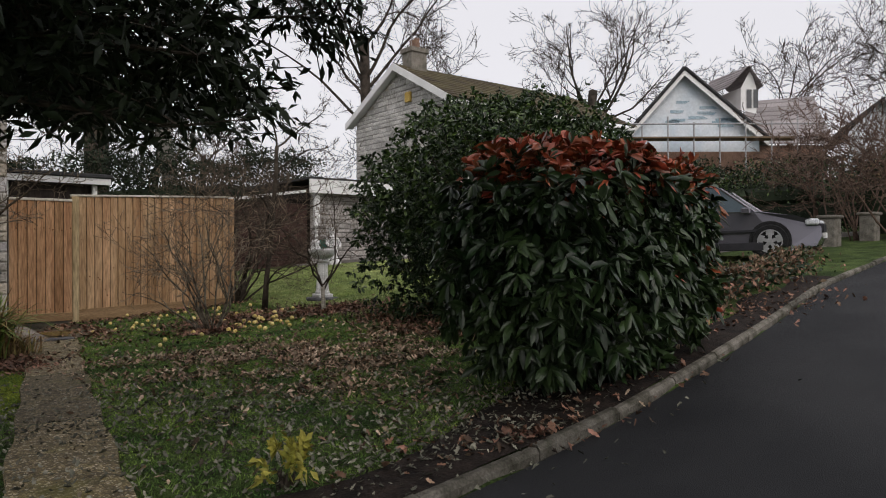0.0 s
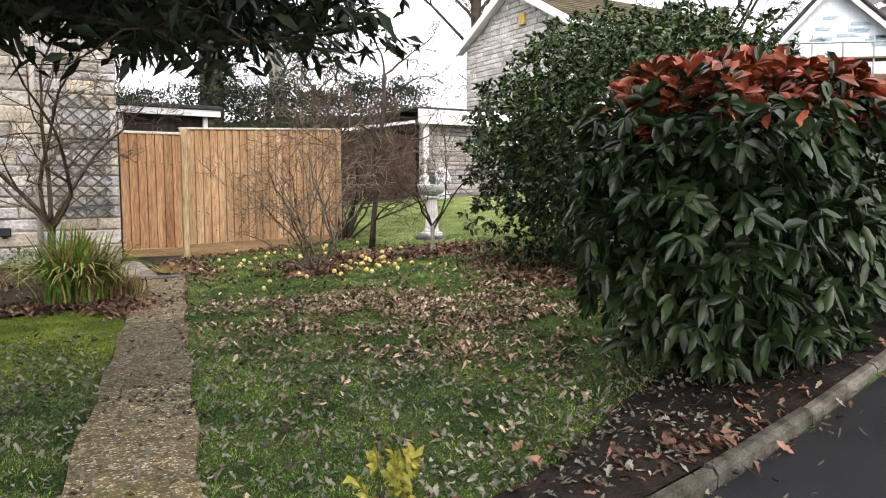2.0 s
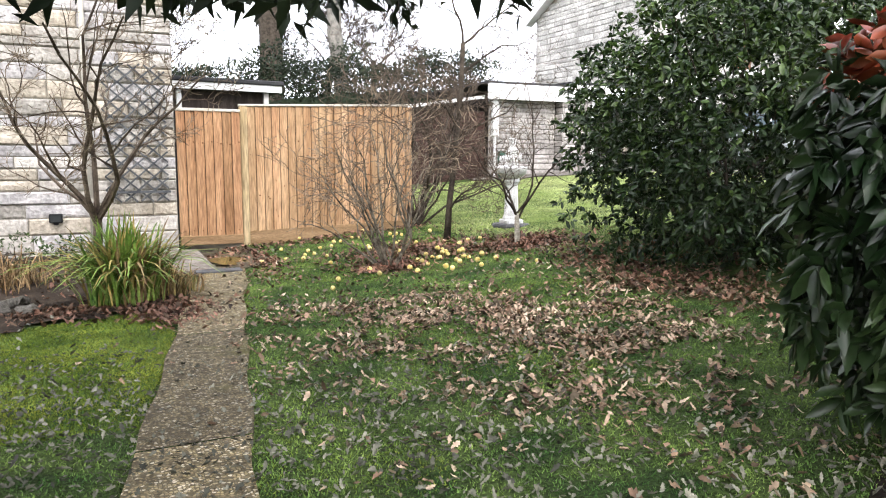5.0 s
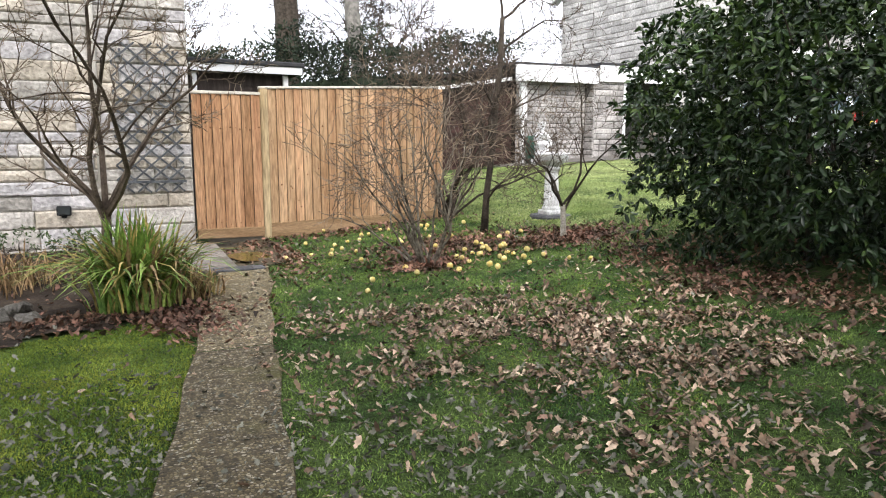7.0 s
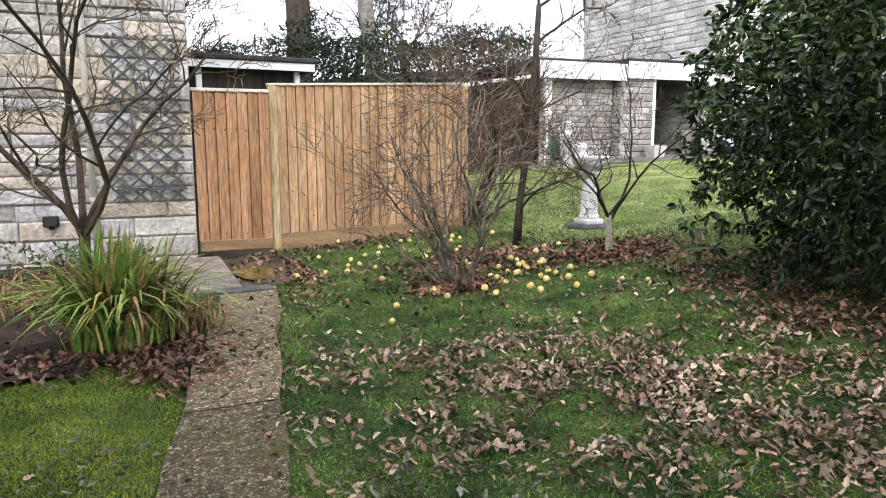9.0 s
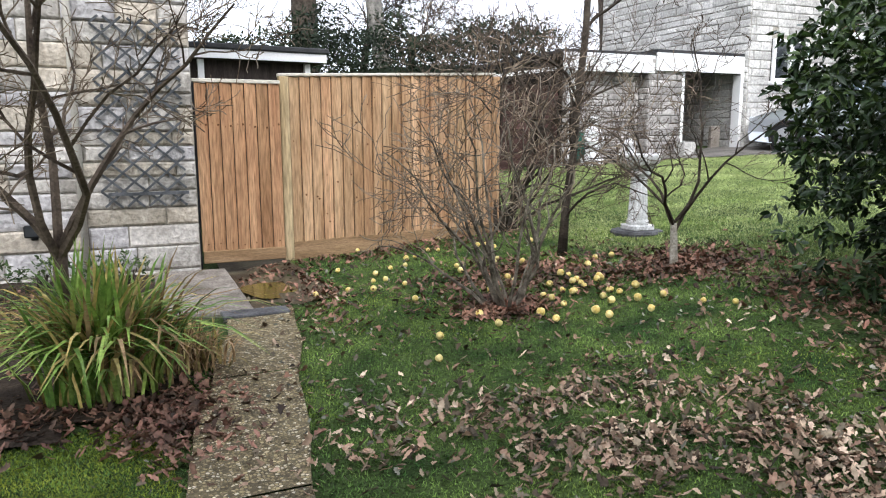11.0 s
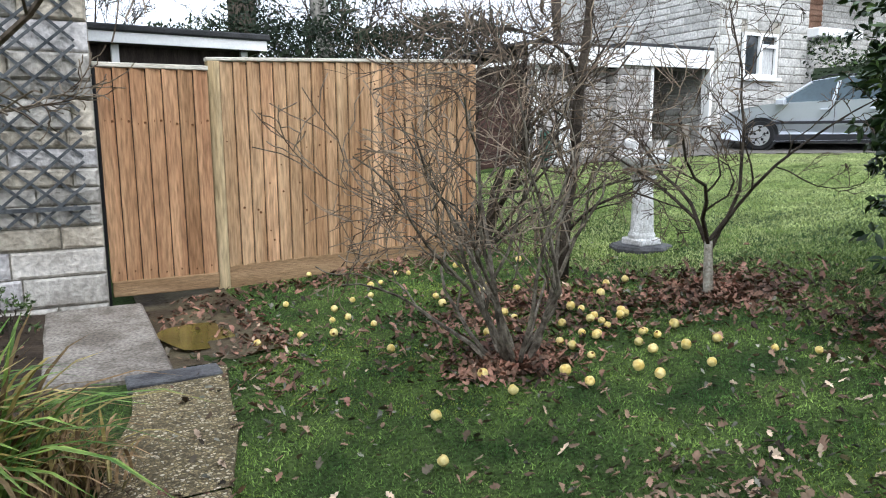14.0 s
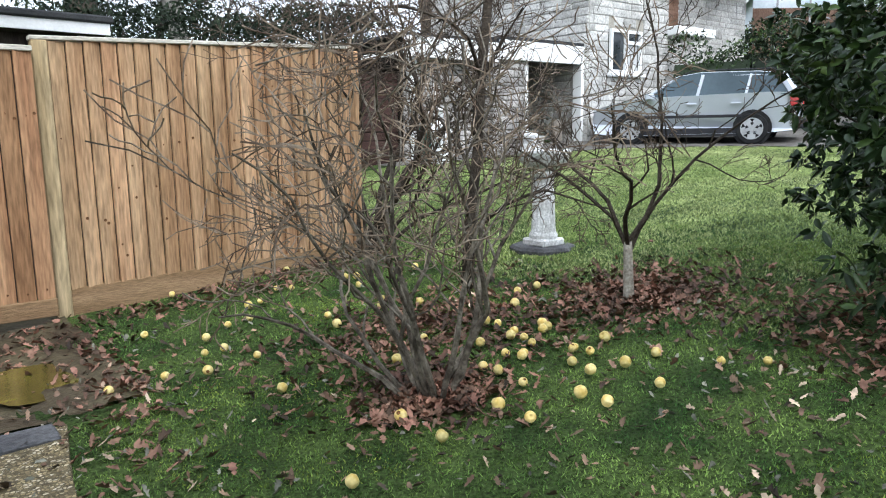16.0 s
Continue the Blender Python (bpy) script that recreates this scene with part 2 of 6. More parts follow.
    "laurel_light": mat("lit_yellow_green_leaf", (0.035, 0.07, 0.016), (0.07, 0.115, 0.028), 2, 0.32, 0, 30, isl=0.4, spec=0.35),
    "photinia": mat("leathery_deep_green_leaf", (0.011, 0.028, 0.009), (0.034, 0.06, 0.02), 2, 0.33, 0, 30, isl=0.5, spec=0.4),
    "post_wood": mat("pale_yellow_post_timber", (0.42, 0.31, 0.17), (0.58, 0.45, 0.27), 1.2, 0.75, 0.5, 9, stretch=(6, 6, 0.7), dark=0.35),
    "stone_tan": mat("tan_walling_stone", (0.36, 0.315, 0.25), (0.52, 0.465, 0.385), 3.2, 0.92, 1.0, 22, rnd=0.2),
    "stone_lilac": mat("lilac_grey_walling_stone", (0.34, 0.325, 0.32), (0.53, 0.505, 0.495), 3.2, 0.92, 1.0, 22, rnd=0.2),
    "red_leaf": mat("young_copper_red_leaf", (0.2, 0.036, 0.017), (0.37, 0.105, 0.04), 3, 0.36, 0, 30, isl=0.5, spec=0.4),
    "oak_leaf": mat("dark_evergreen_leaf", (0.01, 0.017, 0.008), (0.024, 0.036, 0.016), 2, 0.5, 0, 30, isl=0.4, spec=0.2),
    "iris": mat("strap_leaf_green", (0.1, 0.2, 0.035), (0.28, 0.38, 0.09), 4, 0.4, 0, 40, isl=0.35),
    "iris_dry": mat("strap_leaf_yellowed", (0.36, 0.28, 0.08), (0.45, 0.36, 0.15), 4, 0.6, 0, 40, isl=0.35),
    "straw": mat("dry_brown_stalk", (0.2, 0.125, 0.06), (0.36, 0.25, 0.13), 4, 0.8, 0, 40, isl=0.4),
    "lime": mat("variegated_lime_leaf", (0.24, 0.24, 0.04), (0.42, 0.37, 0.09), 9, 0.45, 0, 40, isl=0.3),
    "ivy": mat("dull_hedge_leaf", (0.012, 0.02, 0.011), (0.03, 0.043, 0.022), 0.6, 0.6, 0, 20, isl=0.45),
    "scrub": mat("brown_winter_scrub", (0.1, 0.075, 0.05), (0.19, 0.14, 0.09), 0.6, 0.8, 0, 20, isl=0.45),
    "apple": mat("yellow_windfall_skin", (0.68, 0.48, 0.11), (0.84, 0.7, 0.31), 14, 0.4, 0.05, 60, rnd=0.22, spec=0.4, dark=0.12),
    "apple_rot": mat("brown_apple_blemish", (0.16, 0.07, 0.02), (0.25, 0.12, 0.04), 20, 0.7, 0.2, 60),
    "rock": mat("grey_edging_rock", (0.13, 0.12, 0.1), (0.24, 0.22, 0.19), 5, 0.9, 0.7, 30, rnd=0.2),
    "bark_pale": mat("pale_grey_bark", (0.1, 0.095, 0.085), (0.24, 0.225, 0.2), 5, 0.95, 0.6, 30),
    "twig_pale": mat("tan_lichened_twig", (0.11, 0.075, 0.052), (0.32, 0.255, 0.185), 9, 0.85, 0.3, 70),
    "red_boards": mat("red_brown_stained_boards", (0.045, 0.024, 0.021), (0.09, 0.05, 0.042), 3, 0.85, 0.3, 40, rnd=0.25, stretch=(0.5, 4, 4)),
    "slate": mat("dark_damp_slate", (0.05, 0.05, 0.055), (0.13, 0.13, 0.135), 6, 0.7, 0.6, 50, spec=0.3),
    "terracotta": mat("pale_planter_concrete", (0.5, 0.49, 0.46), (0.65, 0.63, 0.6), 5, 0.85, 0.2, 40),
    "ochre": mat("ochre_painted_box", (0.5, 0.33, 0.08), (0.6, 0.42, 0.13), 5, 0.7, 0.1, 40),
}


# ---- mesh tools ----
class Mesh:
    """Gathers vertices and faces for one mesh object."""

    def __init__(self):
        self.v, self.f, self.mi, self.arr = [], [], [], []

    def add(self, verts, faces, mi=0):
        k = len(self.v)
        self.v.extend(verts)
        self.f.extend([tuple(i + k for i in f) for f in faces])
        self.mi.extend([mi] * len(faces))
        return self

    def box(self, lo, hi, m=None, bevel=0.0, mi=0):
        (a, b, c), (d, e, f) = lo, hi
        if bevel:
            s = bevel
            vs, fs = [], []
            bm = bmesh.new()
            bmesh.ops.create_cube(bm, size=1, matrix=Matrix.Translation(((a + d) / 2, (b + e) / 2, (c + f) / 2)) @ Matrix.Diagonal((d - a, e - b, f - c, 1)))
            bmesh.ops.bevel(bm, geom=bm.edges[:], offset=s, segments=1, affect="EDGES")
            vs = [v.co.copy() for v in bm.verts]
            fs = [[v.index for v in q.verts] for q in bm.faces]
            bm.free()
        else:
            vs = [Vector(p) for p in ((a, b, c), (d, b, c), (d, e, c), (a, e, c), (a, b, f), (d, b, f), (d, e, f), (a, e, f))]
            fs = [(0, 3, 2, 1), (4, 5, 6, 7), (0, 1, 5, 4), (1, 2, 6, 5), (2, 3, 7, 6), (3, 0, 4, 7)]
        if m is not None:
            vs = [m @ v for v in vs]
        return self.add([tuple(v) for v in vs], fs, mi)

    def tube(self, pts, radii, n=6, mi=0, cap=True):
        pts = [Vector(p) for p in pts]
        vs, fs, side = [], [], None
        for i, p in enumerate(pts):
            d = (pts[min(i + 1, len(pts) - 1)] - pts[max(i - 1, 0)]).normalized()
            if side is None:
                side = d.orthogonal().normalized()
            side = (side - d * side.dot(d)).normalized()
            up = d.cross(side)
            for k in range(n):
                a = 2 * math.pi * k / n
                vs.append(tuple(p + (side * math.cos(a) + up * math.sin(a)) * radii[i]))
        for i in range(len(pts) - 1):
            for k in range(n):
                fs.append((i * n + k, i * n + (k + 1) % n, (i + 1) * n + (k + 1) % n, (i + 1) * n + k))
        if cap:
            fs += [tuple(reversed(range(n))), tuple(range((len(pts) - 1) * n, len(pts) * n))]
        return self.add(vs, fs, mi)

    def lathe(self, profile, n=24, at=(0, 0, 0), wob=0.0, mi=0, cap=True):
        vs, fs = [], []
        for r, z in profile:
            for k in range(n):
                a = 2 * math.pi * k / n
                q = r * (1 + wob * noise.noise((math.cos(a) * 2, math.sin(a) * 2, z * 6 + at[0])))
                vs.append((at[0] + q * math.cos(a), at[1] + q * math.sin(a), at[2] + z))
        for i in range(len(profile) - 1):
            for k in range(n):
                fs.append((i * n + k, i * n + (k + 1) % n, (i + 1) * n + (k + 1) % n, (i + 1) * n + k))
        return self.add(vs, fs + ([tuple(reversed(range(n))), tuple(range((len(profile) - 1) * n, len(profile) * n))] if cap else []), mi)

    def data(self, name, mats, smooth=False):
        me = bpy.data.meshes.new(name)
        if self.arr:
            vs = np.concatenate([a for a, _, _ in self.arr])
            fs, k, mi = [], 0, []
            for a, f, i in self.arr:
                fs.append(f + k)
                mi.append(np.full(len(f), i))
                k += len(a)
            fs, mi = np.concatenate(fs), np.concatenate(mi)
            me.vertices.add(len(vs))
            me.vertices.foreach_set("co", vs.astype(np.float32).ravel())
            w = fs.shape[1]
            me.loops.add(fs.size)
            me.loops.foreach_set("vertex_index", fs.astype(np.int32).ravel())
            me.polygons.add(len(fs))
            me.polygons.foreach_set("loop_start", np.arange(0, fs.size, w, dtype=np.int32))
            me.polygons.foreach_set("material_index", mi.astype(np.int32))
            me.update(calc_edges=True)
        else:
            me.from_pydata([tuple(v) for v in self.v], [], self.f)
            me.polygons.foreach_set("material_index", np.array(self.mi, dtype=np.int32))
        for k in mats if isinstance(mats, (list, tuple)) else [mats]:
            me.materials.append(k)
        if smooth:
            me.polygons.foreach_set("use_smooth", np.ones(len(me.polygons), dtype=bool))
        return me


def part(name, mb, material, parent=None, label="", smooth=False):
    """Links a Mesh (or mesh data) as one object under a thing or a part."""
    ob = new(name, mb.data(name, material, smooth) if isinstance(mb, Mesh) else mb)
    if parent is not None:
        ob.parent = parent
    return tagged(ob, label) if label else ob


def thing(name, label, category, m=None, group="", kind=""):
    ob = tagged(new(name), label, category, group, kind)
    ob.empty_display_size = 0.1
    if m is not None:
        ob.matrix_basis = m
    return ob


def foliage(mb, base, way, length, width, rng, droop=0.15, mi=0, fold=0.22, slim=False):
    """Many pointed oval leaves, folded along a bent midrib; slim ones have fewer faces."""
    n = len(base)
    way = way / np.maximum(np.linalg.norm(way, axis=1, keepdims=True), 1e-6)
    side = np.cross(way, rng.normal(size=(n, 3)))
    side /= np.maximum(np.linalg.norm(side, axis=1, keepdims=True), 1e-6)
    nor = np.cross(side, way)
    L, W = length[:, None], width[:, None]
    tip = base + way * L - np.array([0, 0, 1.0]) * L * droop
    up = nor * W * fold
    m1, m2 = base + way * L * 0.32, base + way * L * 0.68 - np.array([0, 0, 1.0]) * L * droop * 0.4
    vs = np.stack([base, m1, m2, tip, m1 + side * W * 0.44 + up, m2 + side * W * 0.46 + up, m1 - side * W * 0.44 + up, m2 - side * W * 0.46 + up], 1)
    if slim:
        vs = np.stack([base, (m1 + m2) / 2, tip, (vs[:, 4] + vs[:, 5]) / 2, (vs[:, 6] + vs[:, 7]) / 2], 1)
        tri = ((0, 1, 3), (1, 2, 3), (0, 4, 1), (1, 4, 2))
    else:
        tri = ((0, 1, 4), (4, 1, 2), (4, 2, 5), (5, 2, 3), (0, 6, 1), (6, 2, 1), (6, 7, 2), (7, 3, 2))
    k = (np.arange(n) * vs.shape[1])[:, None]
    fs = np.concatenate([k + np.array([q]) for q in tri])
    vs = vs.reshape(-1, 3)
    mb.arr.append((vs, fs, mi))


def ground_z(x, y):
    """Height of the ground: level by the house, rising to the east, a little up to the road, a dip at the gate."""
    xe = 60 * np.tanh(np.asarray(x, float) / 60)
    y = np.asarray(y, float)
    z = -0.125 + 0.09 * ((xe - 0.5) + np.sqrt((xe - 0.5) ** 2 + 1)) / 2
    s = np.clip((-6 - y) / 5, 0, 1)
    z = z + 0.1 * s * s * (3 - 2 * s)
    z = z - 0.1 * np.exp(-((xe + 0.75) ** 2 / 0.32 + (y + 0.5) ** 2 / 3))
    z = z - 0.021 * ((xe - 6.5) + np.sqrt((xe - 6.5) ** 2 + 1.5)) / 2
    return z + 0.03 * np.clip(y, 0, 12) * np.clip(xe / 5, 0, 1)


def gz(x, y):
    return float(ground_z(x, y))


def kerb_y(x):
    return -10.22 + 0.2 * x + 0.012 * np.clip(x, 0, 8) ** 2 * 0.5


def path_x(y):
    """The middle of the garden path."""
    return -1.19 + 0.165 * (y + 5.3)


# ---- ground ----
def sheet(xs, ys, fz, keep=lambda x, y: True):
    mb = Mesh()
    gx, gy = np.meshgrid(xs, ys)
    z = fz(gx, gy)
    vs = np.stack([gx, gy, z], -1).reshape(-1, 3)
    w = len(xs)
    fs = [(j * w + i, j * w + i + 1, (j + 1) * w + i + 1, (j + 1) * w + i) for j in range(len(ys) - 1) for i in range(w - 1)
          if keep((xs[i] + xs[i + 1]) / 2, (ys[j] + ys[j + 1]) / 2)]
    mb.add([tuple(v) for v in vs], fs)
    return mb


def uneven(x, y):
    x, y = np.asarray(x), np.asarray(y)
    return 0.012 * np.sin(x * 3.1 + y * 1.7) * np.sin(y * 2.3 - x) - 0.006


XS = np.concatenate([[-900, -400, -150, -60, -25, -14], np.arange(-8, 18, 0.25), [19, 21, 24, 28, 34, 42, 55, 80, 150, 300, 900]])
YS = np.concatenate([[-900, -300, -100, -50, -30, -20], np.arange(-15, 9, 0.25), [9.5, 11, 13, 16, 20, 26, 35, 50, 80, 150, 400, 900]])


def lawn_z(x, y):
    z = ground_z(x, y) + uneven(x, y)
    ky = kerb_y(x)
    return z - 0.12 * np.clip((ky + 0.05 - y) / 0.15, 0, 1) * (np.asarray(y) > ky - 8)


ground = part("ground", sheet(XS, YS, lawn_z), M["soil"], smooth=True)
tagged(ground, "mossy green lawn soil sloping gently up to the east", "ground", kind="structure")

rx = np.concatenate([[-60, -30, -15], np.arange(-8, 30, 0.5), [34, 40, 50, 70]])
road_mb = Mesh()
rv = []
for xx in rx:
    for k in np.linspace(0, 1, 12):
        yy = kerb_y(xx) - 0.06 - k * 5.5
        rv.append((xx, yy, gz(xx, yy) - 0.055 + 0.06 * math.sin(math.pi * k)))
road_mb.add(rv, [(i * 12 + j, (i + 1) * 12 + j, (i + 1) * 12 + j + 1, i * 12 + j + 1) for i in range(len(rx) - 1) for j in range(11)])
tagged(part("road", road_mb, M["asphalt"], smooth=True), "damp dark asphalt lane with scattered leaves", "road", kind="structure")

kerb = thing("kerb", "low weathered concrete kerb stones along the lane", "kerb", kind="structure")
rng = np.random.default_rng(3)
xk = -7.0
while xk < 26:
    ln = 0.9
    x2 = xk + ln - 0.012
    mb = Mesh()
    z1, z2 = gz(xk, kerb_y(xk)), gz(x2, kerb_y(x2))
    w, hi = 0.038, 0.008 + rng.uniform(-0.008, 0.008)
    vs = []
    for xx, zz in ((xk, z1), (x2, z2)):
        yy = float(kerb_y(xx))
        vs += [(xx, yy - w, zz - 0.16), (xx, yy - w, zz + hi - 0.025), (xx, yy - w + 0.022, zz + hi), (xx, yy + w - 0.015, zz + hi), (xx, yy + w, zz + hi - 0.015), (xx, yy + w, zz - 0.16)]
    mb.add(vs, [(i, i + 6, (i + 1) % 6 + 6, (i + 1) % 6) for i in range(6)] + [(5, 4, 3, 2, 1, 0), (6, 7, 8, 9, 10, 11)])
    part("kerb_stone", mb, M["kerb"], kerb)
    xk += ln

path = thing("path", "narrow exposed aggregate concrete path to the gate", "path", kind="structure")
for y0, y1, key in ((-2.32, -3.95, "path_worn"), (-3.965, -5.42, "path_worn"), (-5.435, -7.6, "path"), (-7.615, -8.9, "path_end"), (-8.905, -10.25, "path_moss")):
    mb = Mesh()
    vs, n = [], 9
    for k in range(n):
        yy = y0 + (y1 - y0) * k / (n - 1)
        c = path_x(yy) + 0.05 * math.exp(-((yy + 3) / 0.8) ** 2)
        hw = 0.275 + 0.015 * math.sin(yy * 5)
        for s in (-1, -0.93, 0, 0.93, 1):
            xx = c + hw * s + 0.012 * noise.noise((s, yy * 4, 1))
            vs.append((xx, yy, gz(xx, yy) + (0.02 if abs(s) < 1 else -0.06)))
    mb.add(vs, [(i * 5 + j, i * 5 + j + 1, (i + 1) * 5 + j + 1, (i + 1) * 5 + j) for i in range(n - 1) for j in range(4)])
    part("paving_section", mb, M[key], path, smooth=False)
slab_mb = Mesh()
slab_mb.box((-1.42, -2.28, -0.3), (-0.7, -0.27, gz(-1, -1.2) + 0.075), bevel=0.02)
tagged(part("slab", slab_mb, M["slab"]), "worn pale concrete slab before the gate", "paving", kind="structure")
mb = sheet(np.linspace(-0.72, 0.02, 10), np.linspace(-2.2, 0.6, 24), lambda x, y: ground_z(x, y) + 0.012 + 0.012 * np.sin(x * 13 + y * 7))
tagged(part("mud", mb, M["mud"], smooth=True), "wet bare mud under the garden gate", "mud", kind="structure")
def mulch_edge(x):
    return kerb_y(x) + 0.62 + 0.16 * np.sin(x * 2.3) + 0.55 * np.exp(-((x - 1.9) / 0.9) ** 2)


bed_mb = sheet(np.linspace(-4.2, -1.36, 16), np.linspace(-4.75, -0.24, 24), lambda x, y: lawn_z(x, y) + 0.02 + 0.015 * np.sin(x * 9) * np.sin(y * 8 + x),
               lambda x, y: y > -4.35 - 0.35 * math.sin((x + 4.2) * 1.2) and x < (-1.36 if y > -3 else -1.4 + 0.165 * (y + 4)))
tagged(part("flower_bed", bed_mb, mat("dark_bed_soil", (0.03, 0.022, 0.016), (0.065, 0.048, 0.034), 5, 0.95, 0.8, 40), smooth=True), "dark soil flower bed by the house wall", "bed", kind="structure")
mb = Mesh()
xs_ = np.arange(-1.75, 9.01, 0.25)
for xx in xs_:
    y0_, y1_ = float(kerb_y(xx)) + 0.03, float(mulch_edge(xx))
    for k in range(6):
        yy = y0_ + (y1_ - y0_) * k / 5
        mb.v.append((xx, yy, float(lawn_z(xx, yy)) + (0.022 + 0.012 * noise.noise((xx * 4, yy * 4, 0)) if k < 5 else -0.01)))
mb.add([], [])
mb.f = [(i * 6 + j, (i + 1) * 6 + j, (i + 1) * 6 + j + 1, i * 6 + j + 1) for i in range(len(xs_) - 1) for j in range(5)]
mb.mi = [0] * len(mb.f)
tagged(part("mulch_bed", mb, mat("dark_leaf_mulch", (0.012, 0.009, 0.008), (0.034, 0.025, 0.02), 6, 0.9, 0.9, 45), smooth=True), "dark leaf mulch bed along the kerb", "bed", kind="structure")
mb = Mesh()
vs = [(-0.42, -1.5, 0)] + [(-0.42 + (0.27 + 0.04 * math.sin(3 * a)) * math.cos(a), -1.5 + (0.42 + 0.06 * math.cos(2 * a)) * math.sin(a), 0) for a in np.linspace(0, 2 * math.pi, 29)[:-1]]
zp = gz(-0.42, -1.5) + 0.03
mb.add([(x, y, zp) for x, y, _ in vs], [(0, i, i % 28 + 1) for i in range(1, 29)])
tagged(part("puddle", mb, M["puddle"]), "shallow mossy puddle beside the slab", "puddle", kind="structure")
mb = Mesh().box((-0.98, -2.5, gz(-0.9, -2.4) + 0.015), (-0.46, -2.3, gz(-0.9, -2.4) + 0.045), bevel=0.008)
tagged(part("drain_cover", mb, M["slate"]), "grey drain cover set across the path", "drain cover")


# ---- house wall, gate, fence ----
def stone_face(p0, u, out, width, height, rng, z_of, holes=(), row=(0.1, 0.2), lengths=(0.25, 0.62), proud=0.025, gap=0.012, emit=None):
    """Coursed rough-faced stones over a wall face. u: along the wall, out: its outward normal. Calls emit with each stone's Mesh."""
    u, out, p0 = Vector(u), Vector(out), Vector(p0)
    z = 0.0
    while z < height - 0.03:
        h = min(rng.uniform(*row), height - z)
        a = -rng.uniform(0, 0.3)
        while a < width:
            ln = rng.uniform(*lengths)
            b = min(a + ln, width)
            a0 = max(a, 0)
            a += ln
            if b - a0 < 0.05:
                continue
            if any(a0 < hx1 and b > hx0 and z < hz1 and z + h > hz0 for hx0, hx1, hz0, hz1 in holes):
                for hx0, hx1, hz0, hz1 in holes:
                    if z < hz1 and z + h > hz0:
                        if a0 < hx0 < b:
                            b = hx0
                        elif a0 < hx1 < b:
                            a0 = hx1
                if b - a0 < 0.05 or any(a0 < hx1 - 0.01 and b > hx0 + 0.01 and z < hz1 - 0.03 and z + h > hz0 + 0.03 for hx0, hx1, hz0, hz1 in holes):
                    continue
            d = proud * rng.uniform(0.6, 1.3)
            g = gap / 2
            vs = []
            for depth, inset in ((-0.02, 0), (d * 0.55, 0), (d, 0.018)):
                for s, t in ((a0 + g + inset, z + g + inset), (b - g - inset, z + g + inset), (b - g - inset, z + h - g - inset), (a0 + g + inset, z + h - g - inset)):
                    q = p0 + u * s + out * (depth + (rng.uniform(-0.006, 0.006) if depth > 0 else 0)) + Vector((0, 0, t))
                    vs.append(tuple(q))
            q = p0 + u * ((a0 + b) / 2 + rng.uniform(-0.2, 0.2) * (b - a0)) + out * (d + rng.uniform(0.0, 0.012)) + Vector((0, 0, z + h * rng.uniform(0.35, 0.65)))
            vs.append(tuple(q))
            fs = [(i + 4 * k, (i + 1) % 4 + 4 * k, (i + 1) % 4 + 4 * k + 4, i + 4 * k + 4) for k in (0, 1) for i in range(4)] + [(8 + i, 8 + (i + 1) % 4, 12) for i in range(4)]
            emit(vs, fs)
        z += h


house = thing("wall_house", "coursed rough-faced beige stone house wall", "wall", kind="structure")
part("wall_core", Mesh().box((-8.5, -0.24, -0.5), (-0.945, 0.06, 5.4)).box((-1.245, 0.06, -0.5), (-0.945, 7.5, 5.4)), M["mortar"], house)

gate = thing("garden_gate", "closed orange-brown featheredge timber garden gate", "gate")
nb, gx0, gx1, gy = 7, -0.915, -0.03, -0.1
bw = (gx1 - gx0) / nb


def feather(x, w, zb, zt, y, lap=-0.004, thick=0.032, thin=0.006):
    return Mesh().add([(x - lap, y, zb), (x + w - 0.004, y, zb), (x + w - 0.004, y - thin, zb), (x - lap, y - thick - 0.004, zb), (x - lap, y, zt), (x + w - 0.004, y, zt), (x + w - 0.004, y - thin, zt), (x - lap, y - thick - 0.004, zt)],
                      [(3, 2, 1, 0), (4, 5, 6, 7), (2, 3, 7, 6), (0, 1, 5, 4), (1, 2, 6, 5), (3, 0, 4, 7)])


def knot(x, y, z, parent, r=0.012):
    part("knot", Mesh().lathe([(r * 1.0, 0), (r * 0.8, 0.003)], 7).data("knot", M["knot"]), M["knot"], parent).matrix_basis = pose(x, y, z, 90)


rng = random.Random(5)
for i in range(nb):
    x = gx0 + i * bw
    bd = part("board", feather(x, bw, 0.06, 1.83 + 0.004 * i, gy), M["gate"], gate)
    knot(x + bw * 0.3, gy - 0.0225, 1.4 + rng.uniform(-0.02, 0.02), gate, 0.017)
    knot(x + bw * 0.8, gy - 0.0105, 1.39 + rng.uniform(-0.02, 0.02), gate, 0.014)
    knot(x + bw * 0.5, gy - 0.0185, 0.12 + rng.uniform(-0.015, 0.02), gate, 0.012)
part("bottom_rail", Mesh().box((gx0 + 0.01, gy - 0.045, -0.07), (gx1, gy - 0.003, 0.062), bevel=0.006), M["rail"], gate)
part("top_capping", Mesh().box((gx0 - 0.02, gy - 0.04, 1.835), (gx1, gy + 0.03, 1.875), bevel=0.006), M["cap"], gate, "weathered pale capping rail")
# Added dark sheet: gives the gate's seams their shadow by colour.
part("backing", Mesh().box((gx0 + 0.005, gy + 0.001, 0.07), (gx1 - 0.005, gy + 0.0018, 1.83)), M["dark_wood"], gate, "dark sheet added behind the boards for their shadow lines")
for z in (0.2, 0.95, 1.65):
    part("ledge", Mesh().box((gx0 + 0.02, gy + 0.002, z), (gx1 - 0.02, gy + 0.045, z + 0.1), bevel=0.005), M["rail"], gate)
